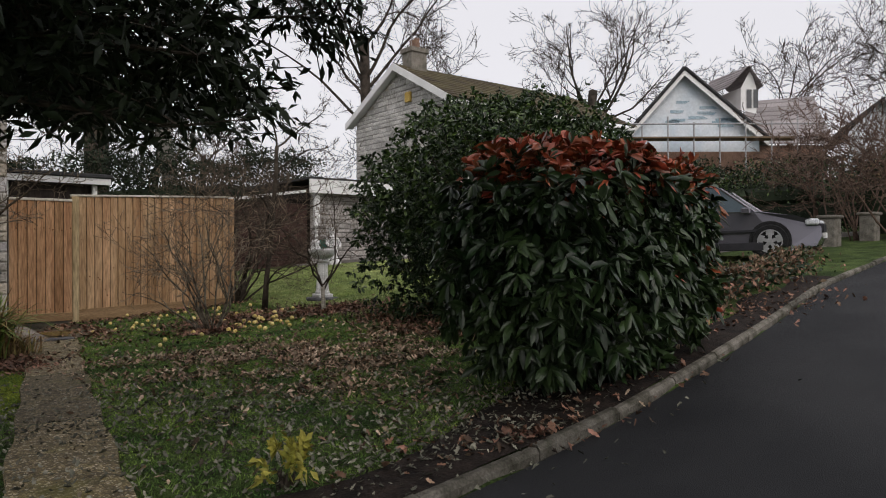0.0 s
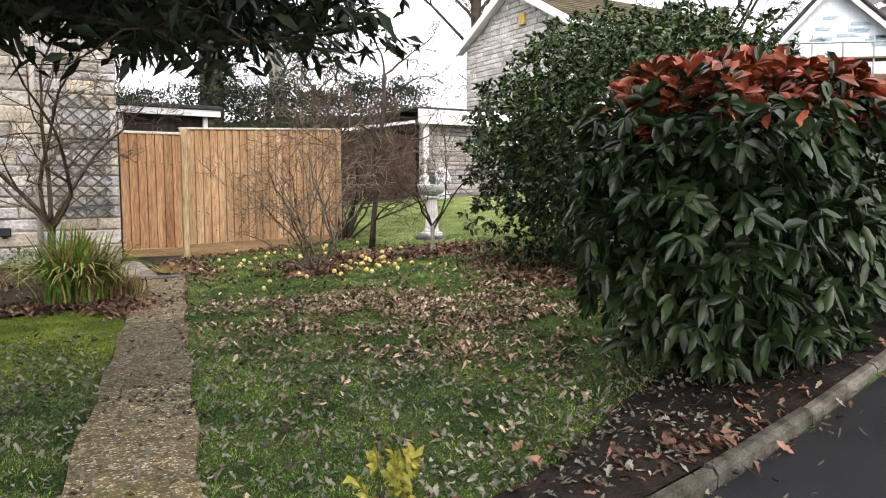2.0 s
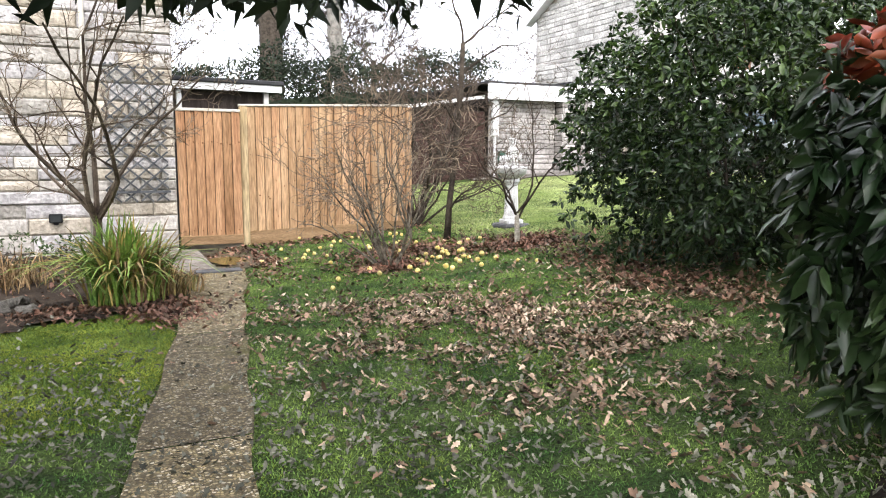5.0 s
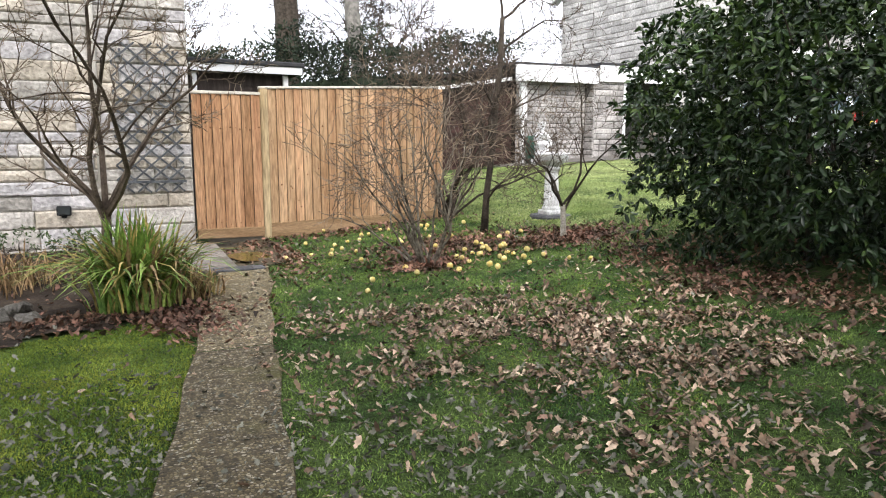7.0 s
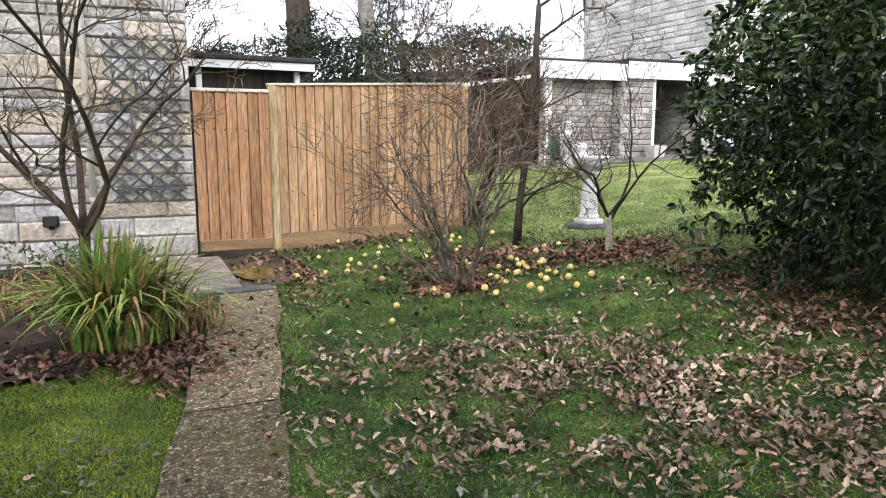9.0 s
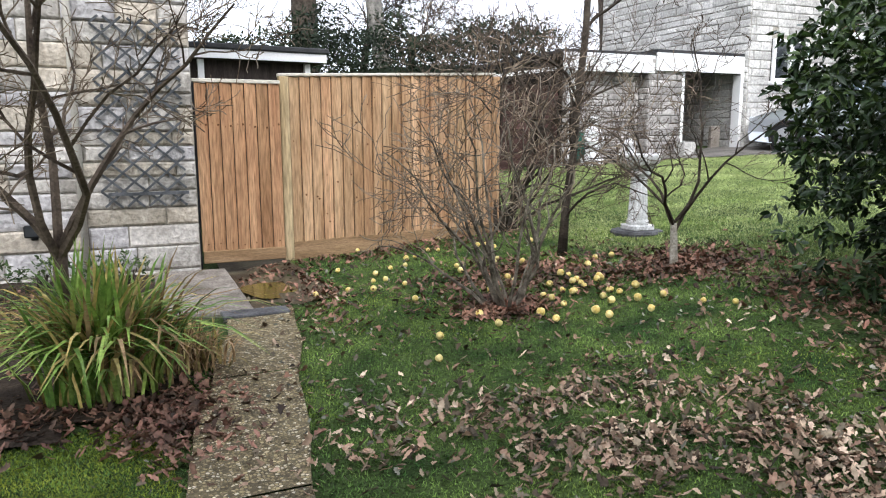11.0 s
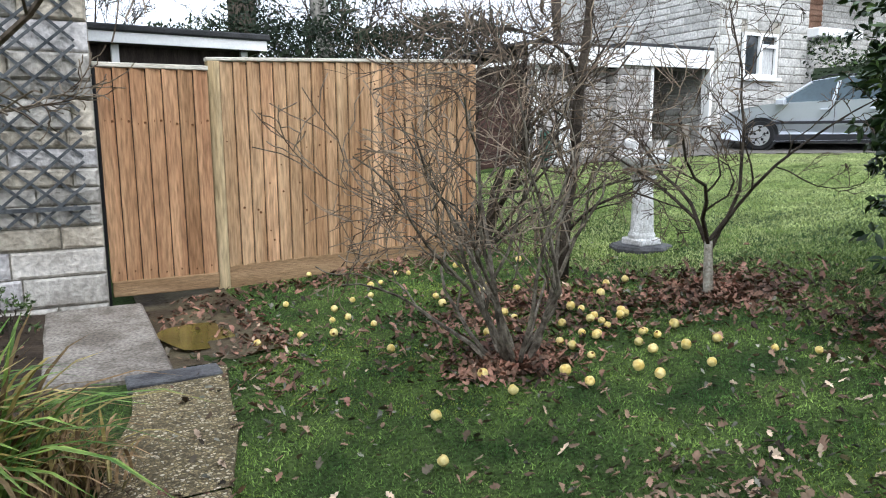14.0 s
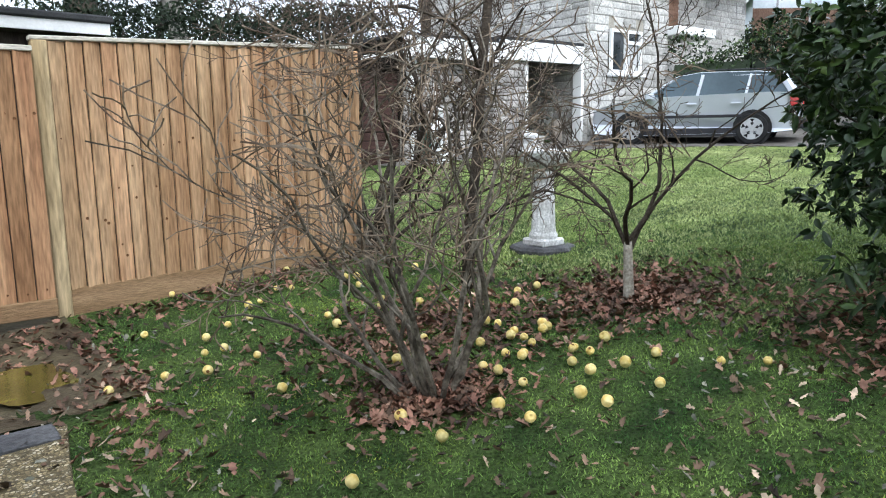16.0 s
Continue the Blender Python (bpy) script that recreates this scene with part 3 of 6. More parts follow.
part("gate_post", Mesh().box((-0.942, -0.16, -0.3), (-0.92, -0.02, 1.84), bevel=0.004), M["black"], gate, "dark gate jamb against the wall")

fence = thing("garden_fence", "new pale brown featheredge timber fence panel", "fence")
FL, nf, tilt = 2.62, 21, 0.033
fw = (FL - 0.1) / nf
part("post", Mesh().box((-0.02, -0.045, -0.4), (0.085, 0.065, 1.93), bevel=0.008), M["post_wood"], fence)
for i in range(nf):
    x = 0.085 + i * fw
    b = part("board", feather(x, fw, 0.085 + tilt * x, 1.925 + tilt * x + rng.uniform(-0.004, 0.004), 0.0), M["fence"], fence)
    for k in range(rng.choice((1, 2, 2, 3))):
        kx = rng.uniform(0.2, 0.8)
        knot(x + fw * kx, -0.0355 + 0.029 * kx, rng.uniform(0.3, 1.8), fence, rng.uniform(0.007, 0.014))
sh = Matrix(((1, 0, 0, 0), (0, 1, 0, 0), (tilt, 0, 1, 0), (0, 0, 0, 1)))
part("gravel_board", Mesh().box((0.08, -0.03, -0.18), (FL, 0.015, 0.09), sh, 0.006), M["rail"], fence)
part("capping", Mesh().box((-0.03, -0.045, 1.926), (FL + 0.02, 0.05, 1.958), sh, 0.006), M["cap"], fence, "weathered pale capping strip")
# The fence's seam shadows come from this added dark sheet too.
part("backing", Mesh().box((0.09, 0.002, 0.1), (FL, 0.006, 1.92), sh), M["dark_wood"], fence, "dark sheet added behind the boards for their shadow lines")
for z in (0.35, 1.05, 1.7):
    part("arris_rail", Mesh().box((0.05, 0.007, z), (FL, 0.06, z + 0.075), sh, 0.008), M["rail"], fence)
part("end_post", Mesh().box((FL - 0.01, -0.03, -0.4), (FL + 0.09, 0.07, 2.0), bevel=0.008), M["fence"], fence)

trellis = thing("wall_trellis", "weathered grey diagonal lattice trellis on the stone wall", "trellis")
tx0, tx1, tz0, tz1, ty = -1.84, -1.05, 0.72, 2.42, -0.305
step = 0.178
for sgn in (1, -1):
    c = -3.0
    while c < 3.0:
        # a slat: z = c + sgn * (x - tx0), cut to the frame
        pts = []
        for x in np.linspace(tx0, tx1, 60):
            z = tz0 + c + sgn * 0.88 * (x - tx0)
            if tz0 - 0.14 < z < tz1:
                pts.append((x, z))
        c += step
        if len(pts) < 6:
            continue
        (xa, za), (xb, zb) = pts[0], pts[-1]
        ln = math.hypot(xb - xa, zb - za)
        m = pose((xa + xb) / 2, ty - (0.012 if sgn > 0 else 0), (za + zb) / 2, 0, -math.degrees(math.atan2(zb - za, xb - xa)))
        part("slat", Mesh().box((-ln / 2, -0.005, -0.011), (ln / 2, 0.005, 0.011), m), M["trellis"], trellis)
part("bottom_bar", Mesh().box((tx0 + 0.06, ty - 0.03, tz0 - 0.02), (tx1 + 0.02, ty - 0.018, tz0 + 0.012)), M["trellis"], trellis)
for x, z in ((tx0 + 0.1, tz1 - 0.1), (tx1 - 0.08, tz1 - 0.1), (tx1 - 0.1, tz0), (tx0 + 0.12, tz0)):
    part("spacer", Mesh().box((x, ty - 0.002, z - 0.02), (x + 0.025, -0.24, z + 0.02)), M["trellis"], trellis)

lamp = thing("floodlight", "small black floodlight on the stone wall", "wall lamp")
part("housing", Mesh().box((-2.53, -0.37, 0.33), (-2.37, -0.31, 0.45), bevel=0.012), M["black"], lamp)
part("lens", Mesh().box((-2.515, -0.376, 0.345), (-2.385, -0.371, 0.435)), M["window"], lamp)
part("bracket", Mesh().box((-2.48, -0.315, 0.3), (-2.42, -0.2, 0.36), bevel=0.006), M["black"], lamp)
pipe = thing("drainpipe", "buff painted drainpipe on the stone wall", "pipe")
part("pipe_run", Mesh().tube([(-2.02, -0.315, -0.25), (-2.02, -0.315, 5.3)], [0.034, 0.034], 12), M["pipe"], pipe, smooth=True)
for z in (0.6, 2.4, 4.2):
    part("pipe_clip", Mesh().tube([(-2.02, -0.315, z), (-2.02, -0.315, z + 0.04)], [0.041, 0.041], 12).box((-2.03, -0.3, z), (-2.01, -0.2, z + 0.04)), M["pipe"], pipe)

# ---- the flat-roofed shed behind the gate ----
shed = thing("flat_roof_shed", "dark flat-roofed outbuilding with a white fascia", "shed")
a = math.degrees(math.atan2(0.2, 2.2))
sm = pose(1.4, 3.5, 0, 0, 0, a)
part("body", Mesh().box((-3.2, 0.25, -0.3), (-0.2, 3.4, 2.45), sm), M["dark_wood"], shed)
part("fascia", Mesh().box((-3.6, -0.02, 2.44), (0.02, 0.02, 2.57), sm).box((-0.02, 0.02, 2.44), (0.02, 3.6, 2.57), sm), M["white"], shed, "white painted fascia board")
part("roof", Mesh().box((-3.6, -0.06, 2.572), (0.06, 3.7, 2.66), sm, 0.02), M["felt"], shed, "black felt roof edge")
part("soffit", Mesh().box((-3.6, 0.02, 2.43), (-0.02, 3.5, 2.446), sm), M["dark_wood"], shed)
for x in (-1.95, -0.3):
    part("white_post", Mesh().box((x, 0.12, -0.3), (x + 0.09, 0.2, 2.43), sm), M["white"], shed)

# ---- the neighbour's house and garage ----
NX, NY, NB = 12.4, 5.4, 0.6
nh = thing("stone_house", "two-storey grey stone house with a mossy tiled gable roof", "house")
RY, RZ, EZ, BY = 8.4, 7.65, 6.1, 11.4
core = Mesh()
core.add([(NX, NY, NB - 1), (NX, BY, NB - 1), (NX, BY, EZ), (NX, RY, RZ), (NX, NY, EZ), (NX + 3.1, NY, NB - 1), (NX + 3.1, BY, NB - 1), (NX + 3.1, BY, EZ), (NX + 3.1, RY, RZ), (NX + 3.1, NY, EZ)],
         [(0, 4, 3, 2, 1), (5, 6, 7, 8, 9), (0, 5, 9, 4), (1, 2, 7, 6)])
core.box((NX + 3.1, NY + 1.2, NB - 1), (NX + 9, BY, EZ + 0.6))
part("wall", core, M["mortar"], nh)
sf = Mesh()
r5 = random.Random(8)
stone_face((NX + 3.1, NY, NB), (-1, 0, 0), (0, -1, 0), 3.1, EZ - NB, r5, None, holes=((1.05, 2.4, 1.9, 3.1),), row=(0.14, 0.22), lengths=(0.35, 0.8), proud=0.03, emit=lambda v, f: sf.add(v, f))
tagged(part("front_stonework", sf, M["stone_far"], nh), kind="stuff")
sf2 = Mesh()


def gable_stone(v, f):
    c = sum((Vector(p) for p in v), Vector()) / len(v)
    top = EZ + (RZ - EZ) * (1 - abs(c.y - RY) / (RY - NY)) - 0.12
    if c.z < top:
        sf2.add(v, f)


stone_face((NX, NY, NB), (0, 1, 0), (-1, 0, 0), BY - NY, RZ - NB, r5, None, row=(0.14, 0.22), lengths=(0.35, 0.8), proud=0.03, emit=gable_stone)
tagged(part("gable_stonework", sf2, M["stone_far"], nh), kind="stuff")
roof = Mesh()
sl = math.hypot(RY - NY, RZ - EZ)
rows_n = 12
for k in range(rows_n):
    for side in (-1, 1):
        f0, f1 = k / rows_n, (k + 1.08) / rows_n
        def rp(f, up):
            f = f * 1.12 - 0.12
            return (RY + side * (RY - NY) * (1 - f), EZ + (RZ - EZ) * f + up)
        (ya, za), (yb, zb) = rp(f0, 0.14), rp(f1, 0.1)
        roof = Mesh()
        roof.add([(NX - 0.3, ya, za), (NX + 9.4, ya, za), (NX + 9.4, yb, zb), (NX - 0.3, yb, zb), (NX - 0.3, ya, za - 0.035), (NX + 9.4, ya, za - 0.035)], [(0, 1, 2, 3), (4, 5, 1, 0)])
        part("roof_course", roof, M["tile"], nh)
for side in (-1, 1):
    ye, ze = RY + side * (RY - NY) * 1.1, EZ - (RZ - EZ) * 0.1
    part("bargeboard", Mesh().add([(NX - 0.34, ye, ze - 0.16), (NX - 0.34, RY, RZ - 0.14), (NX - 0.34, RY, RZ + 0.12), (NX - 0.34, ye, ze + 0.1), (NX - 0.28, ye, ze - 0.16), (NX - 0.28, RY, RZ - 0.14), (NX - 0.28, RY, RZ + 0.12), (NX - 0.28, ye, ze + 0.1)],
                                  [(0, 1, 2, 3), (7, 6, 5, 4), (0, 4, 5, 1), (3, 2, 6, 7), (0, 3, 7, 4)]), M["white"], nh, "white painted bargeboard")
    part("soffit", Mesh().add([(NX - 0.3, ye, ze - 0.1), (NX, ye, ze - 0.1), (NX, RY, RZ - 0.1), (NX - 0.3, RY, RZ - 0.1)], [(0, 1, 2, 3)]), M["white"], nh)
part("gutter", Mesh().box((NX - 0.34, NY - 0.34, EZ - 0.26), (NX + 9.4, NY - 0.24, EZ - 0.14), bevel=0.02), M["white"], nh, "white gutter")
ch = part("chimney", Mesh().box((NX + 0.3, RY - 0.3, RZ - 0.3), (NX + 1.0, RY + 0.3, RZ + 0.75), bevel=0.02).box((NX + 0.24, RY - 0.36, RZ + 0.6), (NX + 1.06, RY + 0.36, RZ + 0.78), bevel=0.02), M["rock"], nh)
for y in (-0.14, 0.14):
    part("chimney_pot", Mesh().lathe([(0.11, 0), (0.1, 0.3), (0.12, 0.32), (0.12, 0.36)], 12, (NX + 0.65, RY + y, RZ + 0.77)), M["brick"], ch)
part("aerial", Mesh().tube([(NX + 0.5, RY, RZ + 0.5), (NX + 0.5, RY, RZ + 1.9)], [0.015, 0.015], 5).tube([(NX + 0.5, RY - 0.3, RZ + 1.7), (NX + 0.5, RY + 0.3, RZ + 1.7)], [0.01, 0.01], 4), M["steel"], ch)
part("bird_box", Mesh().box((NX - 0.13, RY - 0.75, EZ + 0.2), (NX - 0.03, RY - 0.45, EZ + 0.55), bevel=0.01), M["ochre"], nh, "small ochre box high on the gable")


def casement(parent, x0, x1, z0, z1, y, lights=2):
    w = part("window", Mesh().box((x0, y + 0.1, z0), (x1, y + 0.12, z1)), M["window"], parent)
    t = 0.07
    fr = Mesh()
    for lo, hi in (((x0, z0), (x0 + t, z1)), ((x1 - t, z0), (x1, z1)), ((x0 + t, z0), (x1 - t, z0 + t)), ((x0 + t, z1 - t), (x1 - t, z1))):
        fr.box((lo[0], y + 0.02, lo[1]), (hi[0], y + 0.09, hi[1]))
    for i in range(1, lights):
        xm = x0 + (x1 - x0) * i / lights
        fr.box((xm - 0.05, y + 0.015, z0 + t), (xm + 0.05, y + 0.09, z1 - t))
    fr.box((x0 + (x1 - x0) / lights + 0.05, y + 0.018, z1 - 0.33), (x1 - t, y + 0.09, z1 - 0.25))
    part("frame", fr, M["white"], w, "white window frame")
    part("sill", Mesh().box((x0 - 0.08, y - 0.08, z0 - 0.09), (x1 + 0.08, y + 0.1, z0 - 0.004), bevel=0.015), M["white"], w)
    part("curtain", Mesh().add([(x0 + (x1 - x0) * (0.62 + 0.3 * i / 8), y + 0.095 + 0.004 * (i % 2), z) for i in range(9) for z in (z0 + t, z1 - 0.34)], [(2 * i, 2 * i + 2, 2 * i + 3, 2 * i + 1) for i in range(8)]), M["curtain"], w)
    return w


sf3 = Mesh()
stone_face((21.4, NY + 1.2, NB), (-1, 0, 0), (0, -1, 0), 5.9, EZ + 0.5 - NB, r5, None, row=(0.14, 0.22), lengths=(0.35, 0.8), proud=0.02, emit=lambda v, f: sf3.add(v, f))
tagged(part("side_stonework", sf3, M["stone_far"], nh), kind="stuff")
casement(nh, 13.1, 14.3, 2.6, 3.62, NY - 0.13)
part("tile_hung_panel", Mesh().add(*(lambda rows: ([p for k in range(rows) for p in ((15.5, NY + 1.1, 4.0 + k * 0.15), (17.6, NY + 1.1, 4.0 + k * 0.15), (17.6, NY + 1.13, 4.16 + k * 0.15), (15.5, NY + 1.13, 4.16 + k * 0.15))], [(4 * k, 4 * k + 1, 4 * k + 2, 4 * k + 3) for k in range(rows)]))(16)), M["tile_hung"], nh, "brown hung tiles")
part("porch_roof", Mesh().box((15.45, NY - 0.35, 3.62), (17.2, NY + 1.2, 3.85), bevel=0.02), M["white"], nh, "white porch canopy")
door = part("front_door", Mesh().box((15.75, NY + 1.04, 1.1), (16.6, NY + 1.16, 3.2), bevel=0.01), M["white"], nh, "white front door")
part("door_pane", Mesh().box((15.95, NY + 1.025, 2.0), (16.4, NY + 1.038, 3.0)), M["window"], door)

gar = thing("stone_garage", "flat-roofed stone outbuilding with white fascia and open dark doorway", "garage")
GY = 5.6
gs = Mesh()
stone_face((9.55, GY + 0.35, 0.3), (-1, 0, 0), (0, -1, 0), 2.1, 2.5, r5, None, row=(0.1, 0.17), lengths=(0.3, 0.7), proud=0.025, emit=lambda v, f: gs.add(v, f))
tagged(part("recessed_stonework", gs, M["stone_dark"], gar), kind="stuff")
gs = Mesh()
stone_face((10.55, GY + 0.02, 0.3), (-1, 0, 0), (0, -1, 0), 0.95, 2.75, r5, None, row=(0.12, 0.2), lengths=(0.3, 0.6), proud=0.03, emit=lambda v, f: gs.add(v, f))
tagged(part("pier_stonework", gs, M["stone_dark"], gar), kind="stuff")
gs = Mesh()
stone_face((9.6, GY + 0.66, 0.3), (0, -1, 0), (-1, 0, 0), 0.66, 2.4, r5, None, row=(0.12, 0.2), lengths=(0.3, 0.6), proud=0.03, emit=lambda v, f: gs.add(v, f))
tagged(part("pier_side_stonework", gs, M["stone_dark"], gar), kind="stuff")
part("downpipe", Mesh().box((7.5, GY + 0.16, 1.75), (7.68, GY + 0.3, 2.7), bevel=0.02).tube([(7.59, GY + 0.24, 1.76), (7.59, GY + 0.24, 0.4)], [0.04, 0.04], 8), M["white"], gar, "white hopper and downpipe")
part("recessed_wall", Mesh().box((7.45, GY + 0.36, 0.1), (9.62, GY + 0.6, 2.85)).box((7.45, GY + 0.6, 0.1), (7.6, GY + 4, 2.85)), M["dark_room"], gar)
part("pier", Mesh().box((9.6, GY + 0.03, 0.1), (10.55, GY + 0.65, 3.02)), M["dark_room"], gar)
# The doorway's darkness comes from the wall colour, not from blocked light.
part("store_walls", Mesh().box((10.4, GY + 2.6, 0.3), (12.4, GY + 2.75, 2.9)).box((10.4, GY + 0.65, 0.3), (10.53, GY + 2.6, 2.9)).box((10.4, GY + 0.1, 0.3), (12.4, GY + 2.7, 0.93)), M["dark_room"], gar, "inside of the open store, its gloom painted near black")
part("frame_post", Mesh().box((10.56, GY + 0.02, 0.6), (10.65, GY + 0.16, 2.76), bevel=0.005), M["white"], gar, "white door jamb")
part("frame_post", Mesh().box((12.28, GY - 0.1, 0.6), (12.42, GY + 0.16, 2.76), bevel=0.005), M["white"], gar, "white door jamb")
part("low_fascia", Mesh().box((7.25, GY - 0.02, 2.7), (9.72, GY + 0.04, 3.1), bevel=0.006), M["white"], gar, "white fascia board")
part("high_fascia", Mesh().box((9.72, GY - 0.1, 2.76), (12.66, GY - 0.04, 3.17), bevel=0.006), M["white"], gar, "white fascia board")
part("roof", Mesh().box((7.25, GY + 0.0, 3.1), (9.75, GY + 5, 3.16)).box((9.72, GY - 0.1, 3.172), (12.36, GY + 5, 3.24)), M["felt"], gar, "black felt roof")
part("lean_to_roof", Mesh().add([(4.9, 5.8, 2.38), (7.25, 5.8, 2.72), (7.25, 5.8, 2.8), (4.9, 5.8, 2.46)], [(0, 1, 2, 3)]), M["white"], gar, "sloping pale roof edge")
part("lean_to_felt", Mesh().add([(4.9, 5.81, 2.45), (7.25, 5.81, 2.79), (7.25, 8.9, 2.79), (4.9, 8.4, 2.45)], [(0, 1, 2, 3)]), M["felt"], gar)
part("lean_to_wall", Mesh().box((4.9, 6.12, 0), (7.4, 6.3, 2.42)), M["dark_wood"], gar)
for k in range(14):
    part("board", Mesh().box((4.9, 6.085 + 0.006 * (k % 2), 0.1 + k * 0.165), (7.42, 6.115, 0.252 + k * 0.165), bevel=0.006), M["red_boards"], gar)
part("junk_board", Mesh().box((11.9, GY + 0.4, 0.93), (12.2, GY + 0.5, 1.5), bevel=0.01), M["slab"], gar)
pot = thing("planter", "pale square planter beside the open store", "planter", pose(10.35, 5.2, gz(10.35, 5.2)))
part("tub", Mesh().add([(-0.14, -0.14, -0.02), (0.14, -0.14, -0.02), (0.14, 0.14, -0.02), (-0.14, 0.14, -0.02), (-0.2, -0.2, 0.3), (0.2, -0.2, 0.3), (0.2, 0.2, 0.3), (-0.2, 0.2, 0.3), (-0.16, -0.16, 0.26), (0.16, -0.16, 0.26), (0.16, 0.16, 0.26), (-0.16, 0.16, 0.26)],
                     [(3, 2, 1, 0), (0, 1, 5, 4), (1, 2, 6, 5), (2, 3, 7, 6), (3, 0, 4, 7), (4, 5, 9, 8), (5, 6, 10, 9), (6, 7, 11, 10), (7, 4, 8, 11), (8, 9, 10, 11)]), M["terracotta"], pot)
drive = sheet(np.linspace(6.8, 26, 90), np.linspace(-3, 6.0, 45), lambda x, y: ground_z(x, y) + 0.012, lambda x, y: x > np.interp(y, [-3, 0, 1.72, 3.8, 4.7, 5.4], [13.6, 13.2, 12.6, 11.3, 9.4, 6.8]))
tagged(part("driveway", drive, mat("gravel_drive", (0.12, 0.11, 0.1), (0.2, 0.185, 0.165), 2, 0.9, 0.6, 50)), "thin brown gravel drive before the stone house", "driveway", kind="structure")


# ---- cars ----
def car(name, label, paint, m, L, H, kind_estate, wheel_r, extras):
    """A car along its own +x (nose at +x), origin on the ground under its middle."""
    ob = thing(name, label, "car", m)
    hw = 0.84
    # side outline, nose to tail: lower body
    body = [(L * 0.5, 0.45), (L * 0.497, 0.62), (L * 0.47, 0.74), (L * 0.40, 0.84), (L * 0.27, 0.93), (L * 0.22, 0.95), (-L * 0.36, 1.0), (-L * 0.475, 0.98), (-L * 0.492, 0.72), (-L * 0.5, 0.6), (-L * 0.49, 0.32), (-L * 0.36, 0.24), (L * 0.36, 0.2), (L * 0.48, 0.26)]
    roof_l = [(L * 0.23, 0.94), (L * 0.07, H - 0.06), (-L * 0.04, H), (-L * 0.3, H - 0.02), (-L * 0.42, H - 0.08), (-L * 0.475, 0.98)]

    def loft(outline, widths):
        mb = Mesh()
        n = len(outline)
        vs = []
        for s, inset in ((-1, 0.03), (-1, 0.0), (1, 0.0), (1, 0.03)):
            for (x, z), w in zip(outline, widths):
                vs.append((x * (1 if not inset else 0.99), s * (w if inset else w * 0.93), z))
        # order: outer left, inner left(top curve), inner right, outer right
        for a, b in ((0, 1), (1, 2), (2, 3)):
            for i in range(n):
                j = (i + 1) % n
                mb.f.append((a * n + i, a * n + j, b * n + j, b * n + i))
                mb.mi.append(0)
        mb.v = vs
        mb.f.append(tuple(range(n)))
        mb.f.append(tuple(reversed(range(3 * n, 4 * n))))
        mb.mi += [0, 0]
        return mb
    bw_ = [hw * (0.82 if abs(x) > L * 0.485 else 0.93 if abs(x) > L * 0.44 else 1) for x, _ in body]
    shell = part("body", loft(body, bw_), paint, ob)
    shell.modifiers.new("round", "BEVEL").width = 0.03
    shell.modifiers["round"].segments = 2
    cab = part("cabin", loft(roof_l, [hw * (0.97 if z < 1.05 else 0.8) for _, z in roof_l]), M["glass_car"], ob, "tinted glass cabin")
    # roof skin and pillars
    rf = Mesh()
    for (xa, za), (xb, zb) in zip(roof_l[1:4], roof_l[2:5]):
        rf.add([(xa, -hw * 0.76, za + 0.012), (xb, -hw * 0.76, zb + 0.012), (xb, hw * 0.76, zb + 0.012), (xa, hw * 0.76, za + 0.012),
                (xa, -hw * 0.815, za - 0.07), (xb, -hw * 0.815, zb - 0.07), (xb, hw * 0.815, zb - 0.07), (xa, hw * 0.815, za - 0.07)], [(3, 2, 1, 0), (0, 1, 5, 4), (7, 6, 2, 3)])
    part("roof", rf, paint, ob)
    for s in (-1, 1):
        for (xa, za), (xb, zb), w in (((L * 0.23, 0.95), (L * 0.07, H - 0.08), 0.03), ((-L * 0.03, 0.97), (-L * 0.05, H - 0.05), 0.035), ((-L * 0.25, 0.98), (-L * 0.27, H - 0.07), 0.03), ((-L * 0.46, 0.98), (-L * 0.4, H - 0.09), 0.085)):
            part("pillar", Mesh().tube([(xa, s * hw * 0.955, za), (xb, s * hw * 0.815, zb)], [w, w], 6), paint, ob)
        part("side_strip", Mesh().box((-L * 0.24, s * hw * 1.0 - 0.012, 0.54), (L * 0.25, s * hw * 1.0 + 0.018, 0.6), bevel=0.006), M["trim_black"], ob)
        part("sill", Mesh().box((-L * 0.25, s * hw - 0.05, 0.16), (L * 0.26, s * hw + 0.012, 0.33), bevel=0.01), M["trim_black"], ob)
        part("roof_rail", Mesh().tube([(L * 0.05, s * hw * 0.74, H - 0.03), (L * 0.0, s * hw * 0.74, H + 0.05), (-L * 0.36, s * hw * 0.74, H + 0.03), (-L * 0.39, s * hw * 0.74, H - 0.05)], [0.015] * 4, 6), M["trim_black"], ob)
        for xd in (-L * 0.03, -L * 0.235):
            part("door_handle", Mesh().box((xd, s * hw * 1.0 - 0.01, 0.81), (xd + 0.2, s * hw * 1.0 + 0.03, 0.845), bevel=0.008), paint, ob)
            part("door_seam", Mesh().box((xd - 0.06, s * hw - 0.004, 0.3), (xd - 0.05, s * hw + 0.003, 0.94)), M["trim_black"], ob)
        part("mirror", Mesh().box((L * 0.17, s * hw * 1.02, 0.93), (L * 0.21, s * (hw * 1.02 + 0.2), 1.06), bevel=0.02), paint, ob)
        part("headlight", Mesh().box((L * 0.435, s * hw * 0.8 - 0.14, 0.66), (L * 0.492, s * hw * 0.8 + 0.1, 0.79), bevel=0.03), M["lamp_clear"], ob)
